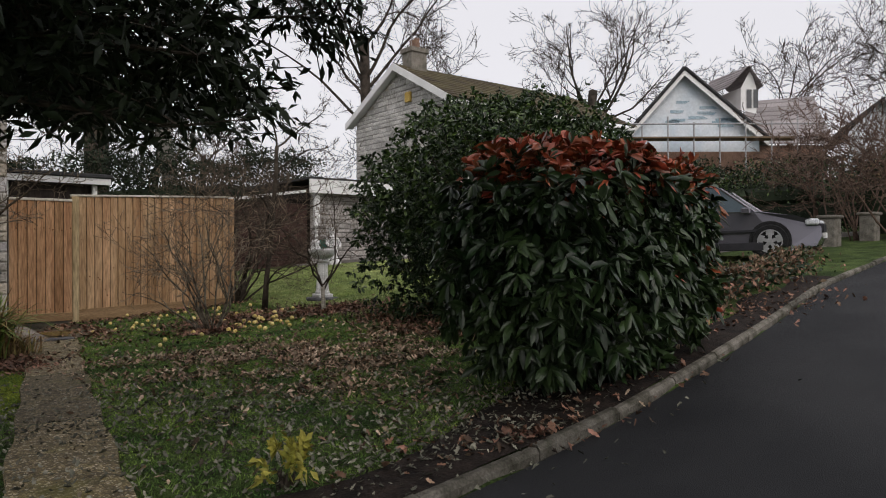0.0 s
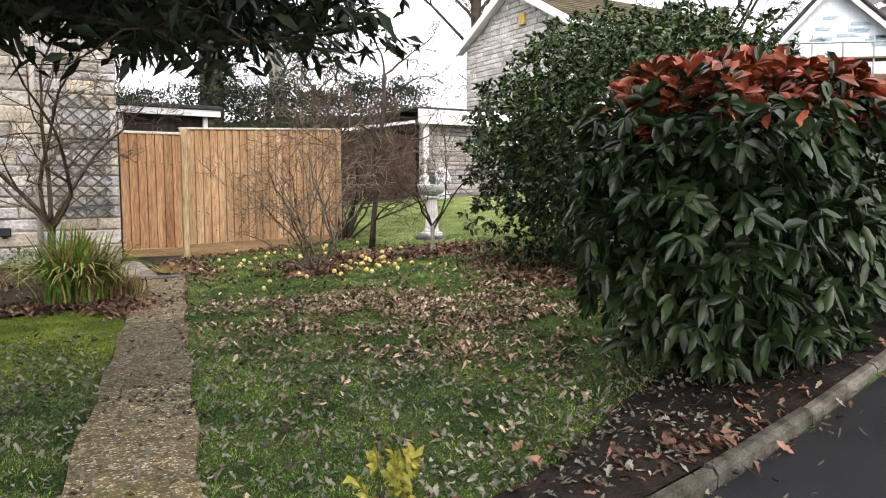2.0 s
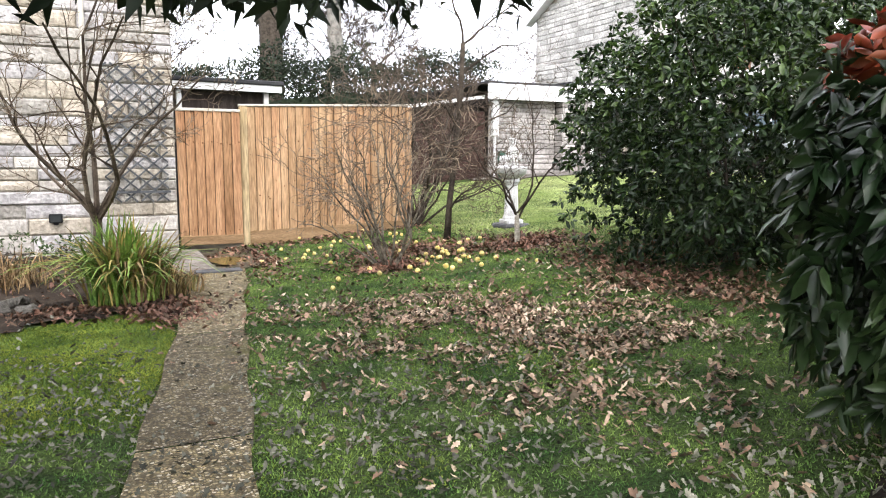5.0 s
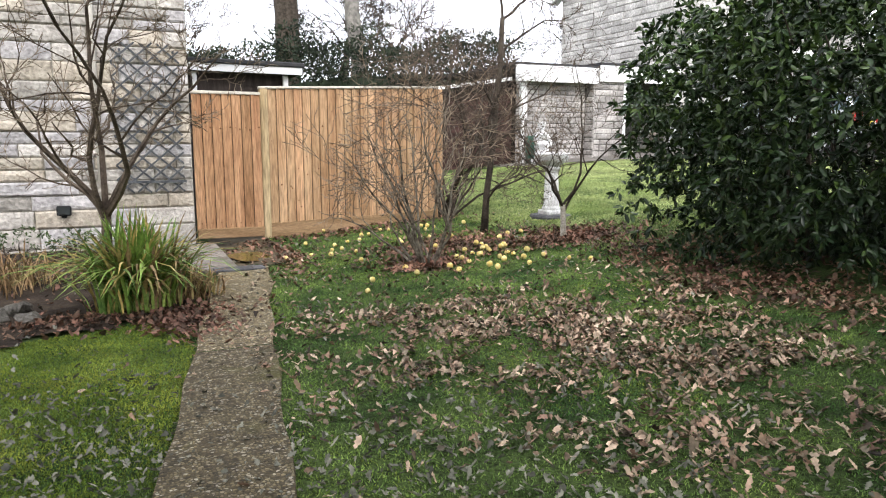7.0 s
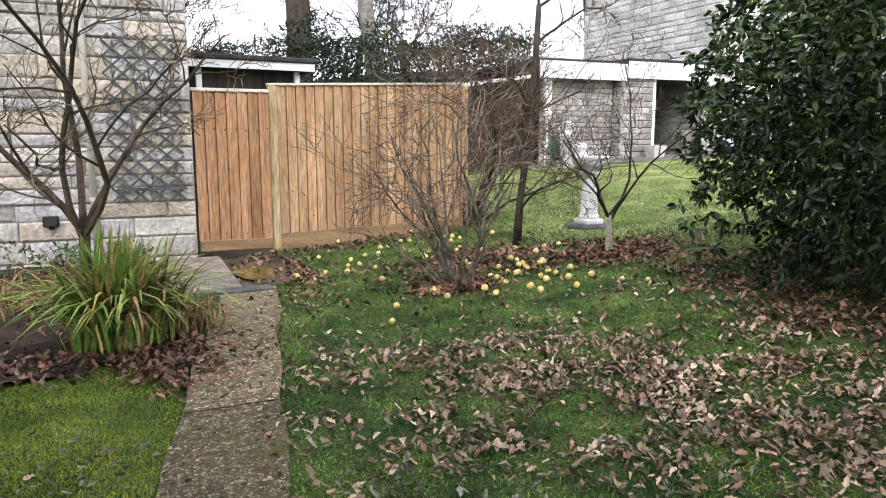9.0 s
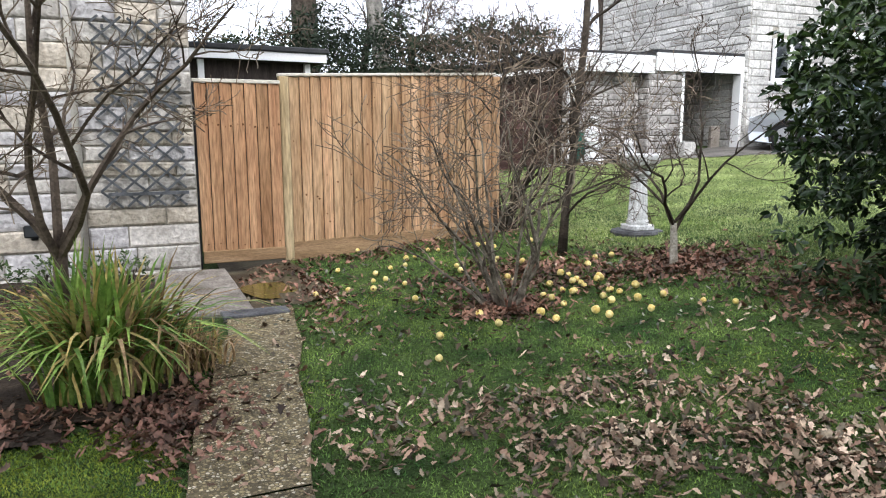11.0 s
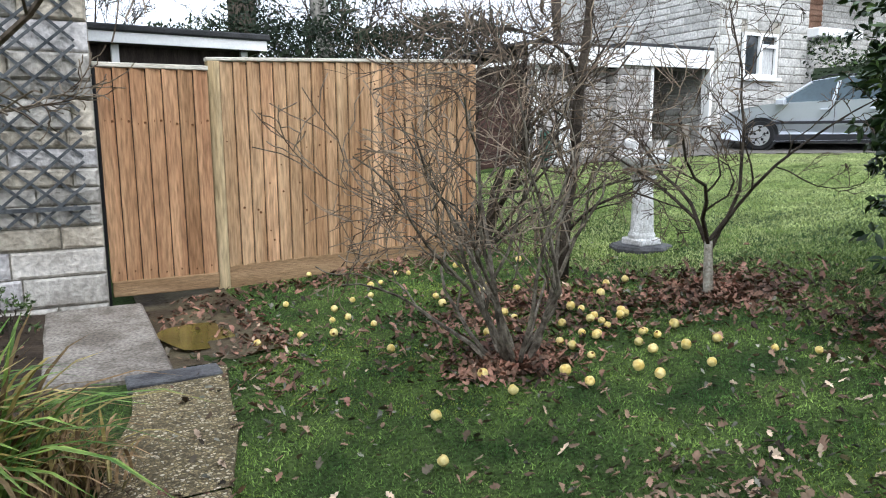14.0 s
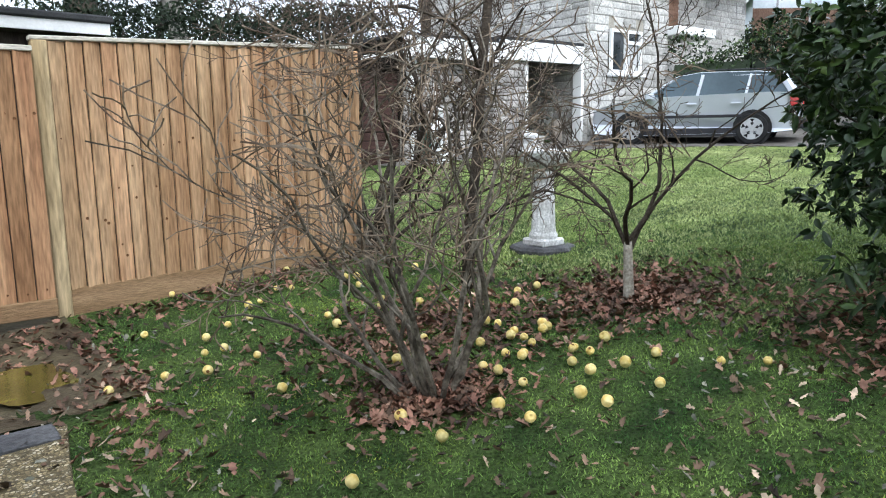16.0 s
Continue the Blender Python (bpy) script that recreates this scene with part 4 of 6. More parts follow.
        part("tail_light", Mesh().box((-L * 0.49, s * hw * 0.88 - 0.09, 0.74), (-L * 0.445, s * hw * 0.88 + 0.105, 1.02), bevel=0.02), M["lamp_red"], ob)
        for xw in (L * 0.288, -L * 0.288):
            part("wheel_arch", Mesh().lathe([(wheel_r + 0.06, -0.05), (wheel_r + 0.06, 0.006)], 24).data("wheel_arch", M["tyre"]), M["tyre"], ob).matrix_basis = pose(xw, s * hw, wheel_r + 0.01, -90 * s)
            wh = part("wheel", Mesh().lathe([(wheel_r * 0.7, -0.1), (wheel_r * 0.95, -0.1), (wheel_r, -0.06), (wheel_r, 0.06), (wheel_r * 0.95, 0.1), (wheel_r * 0.7, 0.1), (wheel_r * 0.66, 0.02)], 28).data("wheel", M["tyre"]), M["tyre"], ob)
            wh.matrix_basis = pose(xw, s * (hw - 0.06), wheel_r, -90 * s)
            rim = Mesh()
            for k in range(5):
                q = pose(0, 0, 0, 0, 0, 72 * k)
                rim.box((-0.035, 0.02, 0.055), (0.035, wheel_r * 0.68, 0.095), q)
                rim.box((-0.075, wheel_r * 0.36, 0.06), (0.075, wheel_r * 0.66, 0.085), q)
            rim.lathe([(wheel_r * 0.64, 0.05), (wheel_r * 0.7, 0.05), (wheel_r * 0.7, 0.105), (wheel_r * 0.64, 0.105)], 28, cap=False).lathe([(0.06, 0.05), (0.05, 0.11)], 12)
            part("rim", rim, M["alloy"], wh)
    part("rear_bumper", Mesh().box((-L * 0.515, -hw * 0.88, 0.3), (-L * 0.46, hw * 0.88, 0.52), bevel=0.03), M["trim_black"], ob)
    part("number_plate", Mesh().box((-L * 0.503, -0.26, 0.68), (-L * 0.49, 0.26, 0.79)), M["plate"], ob)
    part("grille", Mesh().box((L * 0.48, -0.4, 0.52), (L * 0.505, 0.4, 0.7), bevel=0.02), M["trim_black"], ob)
    part("front_plate", Mesh().box((L * 0.5, -0.26, 0.4), (L * 0.51, 0.26, 0.51)), M["white"], ob)
    part("rear_window", Mesh().add([(-L * 0.47, -0.55, 1.02), (-L * 0.47, 0.55, 1.02), (-L * 0.43, 0.5, H - 0.14), (-L * 0.43, -0.5, H - 0.14)], [(0, 1, 2, 3)]), M["glass_car"], ob)
    return ob


wf, wr = Vector((12.1, 3.8)), Vector((12.98, 1.72))
mid, hd = (wf + wr) / 2, math.degrees(math.atan2(wf.y - wr.y, wf.x - wr.x))
slope = (gz(*wf) - gz(*wr)) / (wf - wr).length
hx, hy = math.cos(math.radians(hd)), math.sin(math.radians(hd))
# body width puts the wheels' outer faces on the fitted line
car("estate_car", "silver-grey estate car parked on the gravel drive", M["silver"],
    pose(mid.x + hy * 0.84 * 1, mid.y - hx * 0.84, gz(mid.x, mid.y) + 0.015, 0, -math.degrees(math.atan(slope)), hd), 4.25, 1.47, True, 0.31, None)
sv = pose(12.35, -3.97, gz(12.6, -4.4), 0, -1.0, -70)
car("dark_car", "dark grey car parked beyond the red-tipped hedge", M["dark_paint"], sv, 4.45, 1.58, False, 0.35, None)


# ---- bare trees and shrubs ----
def limb(rng, p, d, length, n, wander, rise=0.0):
    pts, d = [Vector(p)], Vector(d).normalized()
    for _ in range(n):
        d = (d + Vector((rng.gauss(0, wander), rng.gauss(0, wander), rng.gauss(0, wander) + rise))).normalized()
        pts.append(pts[-1] + d * (length / n))
    return pts


def spray(mb, rng, pts, r0, depth, low=None, ratio=0.62, kids=(3, 5), wander=0.16, rise=0.03, spread=0.9, sides=(5, 4, 3, 3), thin=0.0022, mi=0, nseg=6, start=0.25):
    """A limb and the branches and twigs that grow from it."""
    n = len(pts)
    mb.tube(pts, [max(r0 * (1 - 0.75 * i / (n - 1)), thin) for i in range(n)], sides[min(3, 3 - min(depth, 3))], mi, cap=False)
    if depth <= 0:
        return
    length = sum((pts[i + 1] - pts[i]).length for i in range(n - 1))
    for k in range(rng.randint(*kids)):
        f = start + (1 - start) * (k + rng.random()) / kids[1]
        f = min(f, 0.97)
        i = min(int(f * (n - 1)), n - 2)
        p = pts[i].lerp(pts[i + 1], f * (n - 1) - i)
        d = (pts[i + 1] - pts[i]).normalized()
        side = Vector((rng.gauss(0, 1), rng.gauss(0, 1), rng.gauss(0, 0.7)))
        side = (side - d * side.dot(d)).normalized()
        q = limb(rng, p, d + side * spread, length * ratio * rng.uniform(0.6, 1.15) * (1.15 - 0.4 * f), nseg if depth > 1 else 4, wander, rise)
        if low is not None and min(k_.z for k_ in q) < low:
            continue
        spray(mb, rng, q, max(r0 * (1 - 0.75 * f) * 0.62, thin), depth - 1, low, ratio, kids, wander, rise, spread, sides, thin, 1 if depth <= 2 else mi, nseg, start)


def bare_tree(name, label, cat, x, y, seed, trunk_h, trunk_r, limbs, limb_len, out, bark, twig, depth=3, lean=(0, 0), group="", sink=0.05, wander=0.14, rise=0.05, kids=(3, 5), thin=0.0022, zb=None, limb_r=0.6, from_low=0.75, ratio=0.62, fine=None):
    rng = random.Random(seed)
    z = gz(x, y) if zb is None else zb
    ob = thing(name, label, cat, pose(x, y, z), group)
    tp = limb(rng, (0, 0, -sink), (lean[0], lean[1], 1), trunk_h + sink, 5, 0.05)
    tr = [trunk_r * k for k in (1.35, 1.05, 0.98, 0.93, 0.88, 0.8)]
    part("trunk", Mesh().tube(tp, tr, 9), bark, ob, smooth=True)
    for k in range(limbs):
        a = 2 * math.pi * (k + rng.uniform(-0.3, 0.3)) / limbs
        f = from_low + (1 - from_low) * rng.random()
        i = min(int(f * 5), 4)
        p = tp[i].lerp(tp[i + 1], f * 5 - i)
        mb = Mesh()
        o = out * rng.uniform(0.7, 1.25)
        q = limb(rng, p, (math.cos(a) * o + lean[0], math.sin(a) * o + lean[1], 1), limb_len * rng.uniform(0.8, 1.15), 8, wander * 0.8, rise)
        spray(mb, rng, q, trunk_r * limb_r * rng.uniform(0.8, 1.1), depth, wander=wander, rise=rise, kids=kids, thin=thin, ratio=ratio)
        part("branch", mb, [twig, fine or twig], ob)
    return ob


bare_tree("small_garden_tree", "bare small tree with vase-shaped grey-brown branches in the bed", "tree", -1.95, -3.7, 14, 0.8, 0.045, 6, 2.0, 0.55, M["bark_brown"], M["bark_brown"], 3, kids=(5, 6), rise=0.03, limb_r=0.62, ratio=0.5, wander=0.24, from_low=0.86, fine=M["twig_pale"], thin=0.0028)


def multistem(name, label, x, y, seed, stems, length, r, out, twig, depth=2, kids=(3, 5), wander=0.2, rise=0.0, foot=0.1, bias=(0, 0), thin=0.0022, ratio=0.55, fine=None, low=None):
    rng = random.Random(seed)
    ob = thing(name, label, "shrub", pose(x, y, gz(x, y)))
    for k in range(stems):
        a = 2 * math.pi * (k + rng.uniform(-0.4, 0.4)) / stems
        o = out * rng.uniform(0.25, 1.2)
        p = (math.cos(a) * foot * rng.random(), math.sin(a) * foot * rng.random(), -0.04)
        q = limb(rng, p, (math.cos(a) * o + bias[0], math.sin(a) * o + bias[1], 1), length * rng.uniform(0.7, 1.15), 9, wander * 0.75, rise)
        mb = Mesh()
        spray(mb, rng, q, r * rng.uniform(0.6, 1.15), depth, low, ratio, kids, wander, rise, 1.0, thin=thin, start=0.3)
        part("stem", mb, [twig, fine or twig], ob)
    return ob


multistem("quince_shrub", "bare many-stemmed fruit shrub with crooked grey twigs", 1.04, -3.3, 24, 15, 1.65, 0.019, 0.82, M["bark_grey"], 3, (3, 4), 0.27, 0.035, 0.09, (-0.12, 0), thin=0.0034, ratio=0.6, fine=M["twig_pale"], low=0.25)
multistem("dark_shrub", "bare dark shrub beside the fence end", 2.75, -0.05, 31, 11, 2.7, 0.034, 0.45, M["bark_dark"], 3, (5, 6), 0.26, 0.02, 0.1, (0.1, -0.15), thin=0.003, fine=M["bark_brown"])
bare_tree("garden_apple_tree", "bare dark upright fruit tree with tangled twigs", "tree", 2.45, -1.9, 43, 2.7, 0.04, 9, 1.35, 0.9, M["bark_dark"], M["bark_dark"], 3, kids=(4, 6), rise=0.05, limb_r=0.5, ratio=0.55, wander=0.28, from_low=0.12, thin=0.003, fine=M["bark_brown"])
bare_tree("young_fruit_tree", "young bare fruit tree with pale lower trunk", "tree", 2.9, -3.05, 52, 0.4, 0.036, 5, 1.75, 0.5, M["trunk_white"], M["bark_dark"], 3, kids=(4, 5), rise=0.05, limb_r=0.5, ratio=0.5, wander=0.27, thin=0.0028, fine=M["bark_brown"])


# ---- leafy shrubs ----
def shrub(name, label, center, radii, leaves, size, mats, seed, cat="shrub", boxy=2.0, z0=0.0, top=None, shell=0.35, stems=9, stem_mat="bark_dark", droop=0.2, lumps=0.16, wide=0.42, turn=0.0, taper=0.0, shoots=0, shoot_len=(0.25, 0.6), shoot_key="", up=0.5, whorl=False):
    """Stems, and a crown of single leaves set in sprigs on an uneven shell. boxy: 2 an ellipsoid, more a clipped hedge."""
    r = np.random.default_rng(seed)
    x, y = center
    g = gz(x, y)
    ob = thing(name, label, cat, pose(x, y, g, 0, 0, turn))
    rx_, ry_, rz_ = radii
    rr = random.Random(seed)
    for k in range(stems):
        sx, sy = (rr.uniform(-0.45, 0.45) * rx_, rr.uniform(-0.45, 0.45) * ry_)
        st = Mesh()
        q = limb(rr, (sx, sy, gz(x + sx, y + sy) - g - 0.05), (sx * 0.6, sy * 0.6, 1.4), rz_ * 1.5, 7, 0.12, 0.02)
        spray(st, rr, q, 0.02, 2, None, 0.45, (3, 5), 0.15, 0.0, 1.0, thin=0.003)
        part("stem", st, [M[stem_mat], M[stem_mat]], ob)
    # sprigs: points on the shell, each with several leaves round it
    per = 9
    n = leaves // per
    d = r.normal(size=(n * 2, 3))
    d /= np.linalg.norm(d, axis=1, keepdims=True)
    k = (np.abs(d) ** boxy).sum(1) ** (-1 / boxy)
    lump = np.array([noise.noise((float(a) * 2.3 + seed, float(b) * 2.3, float(c) * 2.3)) + 0.5 * noise.noise((float(a) * 6 + seed, float(b) * 6, float(c) * 6)) for a, b, c in d])
    rad = k * (1 - shell * r.random(n * 2) ** 1.6) * (1 + lumps * lump)
    p = d * rad[:, None] * np.array([rx_, ry_, rz_]) + np.array([0, 0, rz_ + z0])
    if taper:
        p[:, :2] *= (1 - taper * np.clip(1 - p[:, 2] / 0.6, 0, 1))[:, None]
    gg = ground_z(p[:, 0] + x, p[:, 1] + y) - g
    ok = p[:, 2] > gg + 0.06
    p, d = p[ok][:n], d[ok][:n]
    out = d / np.array([rx_, ry_, rz_])
    out /= np.linalg.norm(out, axis=1, keepdims=True)
    base = np.repeat(p, per, 0)
    axis = np.repeat(out + np.array([0, 0, 0.35]) + r.normal(size=p.shape) * 0.45, per, 0)
    axis /= np.linalg.norm(axis, axis=1, keepdims=True)
    base = base + axis * (r.random((len(base), 1)) * size * 1.1)
    way = axis * 0.45 + r.normal(size=base.shape) * 0.65
    ln = size * r.uniform(0.6, 1.25, len(base))
    if whorl:
        tip_ = np.repeat(p, per, 0) + axis * size * 0.5
        base = tip_ + axis * r.uniform(-0.25, 0.15, (len(base), 1)) * size
        ring = r.normal(size=base.shape)
        ring -= axis * (ring * axis).sum(1, keepdims=True)
        ring /= np.linalg.norm(ring, axis=1, keepdims=True)
        way = axis * 0.35 + ring * 0.85 + np.array([0, 0, 1.0]) * np.where(base[:, 2:] > 1.75 * rz_ + z0, 0.45, -0.3)
    if shoots:
        sb, sw = [], []
        idx = [i for i in r.permutation(len(p)) if p[i, 2] > rz_ * (1.75 if up > 1 else 0.35)][:shoots]
        for i in idx:
            tw = Mesh()
            q = limb(rr, p[i] * 0.9, tuple(out[i] + np.array([0, 0, up])), rr.uniform(*shoot_len), 7, 0.12, 0.0)
            tw.tube(q, [0.006 - 0.0006 * j for j in range(8)], 4, cap=False)
            part("shoot", tw, M[stem_mat], ob)
            for j in range(2, 8):
                for _ in range(4):
                    sb.append(q[j]), sw.append((q[j] - q[j - 1]).normalized() * 0.5 + Vector((rr.gauss(0, 0.6), rr.gauss(0, 0.6), rr.gauss(0.1, 0.5))))
        mb = Mesh()
        sl_ = size * r.uniform(0.7, 1.15, len(sb))
        foliage(mb, np.array(sb), np.array(sw), sl_, sl_ * wide, r, droop)
        tagged(part("shoot_leaves", mb, M[shoot_key or mats[-1][0]], ob), kind="stuff")
    for mi, (key, rule) in enumerate(mats):
        sel = rule(base, r)
        if sel.sum():
            mb = Mesh()
            foliage(mb, base[sel], way[sel], ln[sel], ln[sel] * wide, r, droop, slim=leaves < 5000)
            tagged(part("leaves", mb, M[key], ob), kind="stuff")
    return ob


HEDGE_TOP = 1.6
pick = {}


def top_red(b, r):
    pick["red"] = (b[:, 2] > HEDGE_TOP - 0.08 + r.normal(size=len(b)) * 0.07) | ((r.random(len(b)) < 0.012) & (b[:, 0] > -0.2)) | ((b[:, 0] > 1.1) & (r.random(len(b)) < 0.25))
    return pick["red"]


shrub("red_tipped_hedge", "clipped evergreen hedge with copper-red young leaves on top", (1.95, -9.14), (1.36, 0.6, 0.78), 19000, 0.125, (("red_leaf", top_red), ("photinia", lambda b, r: ~pick["red"])), 61, "hedge", boxy=6.0, z0=0.09, stems=14, droop=0.25, lumps=0.07, turn=14, wide=0.36, whorl=True, taper=0.16, shoots=70, shoot_len=(0.14, 0.32), shoot_key="red_leaf", up=1.6)


# Upper leaves mostly take the paler leaf colour, so light from above is painted in.
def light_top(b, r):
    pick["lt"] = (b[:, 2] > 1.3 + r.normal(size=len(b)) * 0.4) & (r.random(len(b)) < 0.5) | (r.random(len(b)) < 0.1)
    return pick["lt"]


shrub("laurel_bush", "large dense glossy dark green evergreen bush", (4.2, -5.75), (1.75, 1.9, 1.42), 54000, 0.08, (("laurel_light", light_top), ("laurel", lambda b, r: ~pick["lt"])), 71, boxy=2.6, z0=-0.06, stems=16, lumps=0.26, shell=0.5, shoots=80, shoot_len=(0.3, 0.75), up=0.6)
shrub("lime_shrub", "small lime-yellow variegated plant in the leafy bed", (-1.06, -9.85), (0.1, 0.1, 0.08), 190, 0.06, (("lime", lambda b, r: np.ones(len(b), bool)),), 81, "plant", stems=4, droop=0.1, wide=0.5)

# the overhanging evergreen tree by the road, with unseen high limbs added for shade
tree = thing("evergreen_tree", "dark evergreen tree with low branches overhanging the path", "tree", pose(-4.3, -7.7, gz(-4.3, -7.7)))
rr = random.Random(91)
part("trunk", Mesh().tube(limb(rr, (0, 0, -0.1), (0.1, -0.05, 1), 7.5, 6, 0.05), [0.26, 0.22, 0.2, 0.18, 0.15, 0.12, 0.06], 10), M["bark_dark"], tree, smooth=True)
r = np.random.default_rng(92)
tips, shade_tips = [], []
for k in range(146):
    bm_ = Mesh()
    # High limbs stay out of view, added to shade the lane and near lawn.
    high = k >= 68
    a = rr.uniform(-2.6, -0.6) if high else rr.uniform(-1.25, 0.65)
    q = limb(rr, (0.2, 0, rr.uniform(3.8, 6.8) if high else rr.uniform(1.9, 4.4)), (math.cos(a), math.sin(a), rr.uniform(-0.05, 0.4)), rr.uniform(3.5, 8.5) if high else rr.uniform(2.4, 4.5), 9, 0.09, -0.012)
    q = [Vector((p.x, p.y, max(p.z, 1.72 + 0.15 * math.sin(p.x * 3 + p.y * 2), 1.55 + 0.27 * (p.y + 2.4), 3.3 if high else 0))) for p in q]
    bm_.tube(q, [(0.045 if high else 0.03) * (1 - 0.85 * i / 9) + 0.004 for i in range(10)], 5, cap=False)
    for i in range(3, 10):
        for _ in range(6):
            s = limb(rr, q[i], (rr.gauss(0, 1), rr.gauss(0, 1), rr.gauss(-0.1, 0.5)), rr.uniform(0.25, 0.55) * (1.7 if high else 1), 4, 0.2)
            if min(p.z - 0.1 - 0.23 * (p.y + 2.4) for p in s) < 1.3:
                continue
            bm_.tube(s, [0.006, 0.005, 0.004, 0.003, 0.002], 3, cap=False)
            (shade_tips if high else tips).extend((p, (s[-1] - s[0]).normalized()) for p in s[1:])
    part("branch", bm_, M["bark_dark"], tree)
mb = Mesh()
# The second set is the unseen shading canopy: fewer, larger leaves.
for group_, each, lo, hi in ((tips, 8, 0.062, 0.115), (shade_tips, 3, 0.22, 0.36)):
    b = np.repeat(np.array([p for p, _ in group_]), each, 0)
    w = np.repeat(np.array([d for _, d in group_]), each, 0)
    b = b + r.normal(size=b.shape) * 0.05
    wy, wz = b[:, 1] - 7.7, b[:, 2] + gz(-4.3, -7.7)
    keep = (wz > 1.27 + 0.215 * (wy + 10.1)) & (wz > 1.52)
    b, w = b[keep], w[keep]
    ln = r.uniform(lo, hi, len(b))
    foliage(mb, b, w * 0.7 + r.normal(size=b.shape) * 0.6 + np.array([0, 0, -0.15]), ln, ln * 0.38, r, 0.2, slim=True)
tagged(part("crown", mb, M["oak_leaf"], tree), kind="stuff")


# ---- strap-leaved clump and dry stalks by the wall ----
def straps(name, label, x, y, n, height, spread, mats, seed, width=0.022):
    r = random.Random(seed)
    ob = thing(name, label, "plant", pose(x, y, gz(x, y)))
    ms = [Mesh() for _ in mats]
    for k in range(n):
        a = r.uniform(0, 2 * math.pi)
        bx, by = r.gauss(0, spread * 0.32), r.gauss(0, spread * 0.25)
        h = height * r.uniform(0.6, 1.15)
        o = r.uniform(0.12, 0.9) * h
        i = next(j for j, (_, sh_) in enumerate(mats) if r.random() < sh_ or j == len(mats) - 1)
        pts, vs = [], []
        side = Vector((-math.sin(a), math.cos(a), 0))
        for s in range(7):
            f = s / 6
            lean = o * f ** 1.55
            p = Vector((bx + math.cos(a) * lean, by + math.sin(a) * lean, -0.03 + h * (f - 0.75 * (o / h) * f ** 3)))
            wv = width * (0.7 + 0.6 * f) * (1 - f ** 3) + 0.001
            vs += [tuple(p - side * wv * 0.5), tuple(p + Vector((0, 0, -wv * 0.15))), tuple(p + side * wv * 0.5)]
        ms[i].add(vs, [q for s in range(6) for q in ((3 * s, 3 * s + 1, 3 * s + 4, 3 * s + 3), (3 * s + 1, 3 * s + 2, 3 * s + 5, 3 * s + 4))])
    for (key, _), m in zip(mats, ms):
        if m.v:
            tagged(part("leaves", m, M[key], ob), kind="stuff")
    return ob


straps("strap_leaf_clump", "arching clump of green and yellowing strap leaves", -1.74, -3.95, 600, 0.92, 0.36, (("iris", 0.66), ("iris_dry", 0.7), ("straw", 1)), 101, 0.027)
straps("dry_strap_clump", "withered straw-coloured strap leaves beside the path", -1.36, -3.6, 260, 0.44, 0.36, (("iris_dry", 0.35), ("straw", 1)), 102, 0.016)
straps("dead_fern_patch", "dry brown upright stalks before the stone wall", -2.75, -2.6, 170, 0.5, 0.7, (("straw", 1),), 103, 0.014)
straps("roadside_daylily", "yellow-green strap leaves at the kerb beyond the hedge", 3.75, -8.6, 150, 0.5, 0.5, (("lime", 0.6), ("straw", 1)), 104, 0.02)

# ---- bird bath and statue ----
bath = thing("bird_bath", "weathered pale cast-stone bird bath on a column", "bird bath", pose(3.78, -1.42, gz(3.78, -1.42)))
part("base_slab", Mesh().lathe([(0.3, -0.06), (0.31, 0.0), (0.29, 0.025)], 8), M["slate"], bath, "dark octagonal base slab")
part("plinth", Mesh().box((-0.14, -0.14, 0.02), (0.14, 0.14, 0.09), bevel=0.015), M["cast"], bath)
flute = Mesh()
prof_c = [(0.13, 0.09), (0.132, 0.12), (0.115, 0.15), (0.11, 0.2), (0.102, 0.4), (0.092, 0.6), (0.098, 0.64), (0.125, 0.67), (0.125, 0.69), (0.1, 0.71)]
for rad, z in prof_c:
    deep = 0.07 if 0.16 < z < 0.62 else 0.0
    flute.v += [(rad * (1 - deep * (k % 3 == 0)) * math.cos(k * math.pi / 21), rad * (1 - deep * (k % 3 == 0)) * math.sin(k * math.pi / 21), z) for k in range(42)]
flute.f = [(a * 42 + k, a * 42 + (k + 1) % 42, (a + 1) * 42 + (k + 1) % 42, (a + 1) * 42 + k) for a in range(len(prof_c) - 1) for k in range(42)]
flute.mi = [0] * len(flute.f)
part("column", flute, M["cast"], bath, "fluted tapering column")
part("bowl", Mesh().lathe([(0.08, 0.71), (0.15, 0.73), (0.22, 0.79), (0.24, 0.86), (0.25, 0.885), (0.235, 0.895), (0.2, 0.87), (0.1, 0.83), (0.02, 0.825)], 28, wob=0.06), M["cast"], bath, smooth=True)
part("figure", Mesh().lathe([(0.07, 0.82), (0.1, 0.87), (0.085, 0.93), (0.06, 0.96), (0.085, 1.0), (0.06, 1.05), (0.02, 1.06)], 14, (-0.09, 0.08, 0), 0.4), M["cast"], bath, smooth=True)
st = Mesh().box((-0.19, -0.19, -0.05), (0.19, 0.19, 0.13), bevel=0.02)
st.lathe([(0.16, 0.12), (0.17, 0.18), (0.13, 0.22), (0.15, 0.32), (0.17, 0.42), (0.14, 0.52), (0.125, 0.58), (0.16, 0.66), (0.165, 0.72), (0.12, 0.77), (0.06, 0.8), (0.055, 0.83), (0.08, 0.86), (0.092, 0.92), (0.088, 0.97), (0.105, 0.985), (0.1, 1.01), (0.04, 1.03)], 18, wob=0.22)
for sx in (-1, 1):
    st.tube([(sx * 0.14, 0, 0.72), (sx * 0.21, -0.05, 0.58), (sx * 0.17, -0.14, 0.47), (sx * 0.05, -0.17, 0.5)], [0.05, 0.045, 0.04, 0.035], 8)
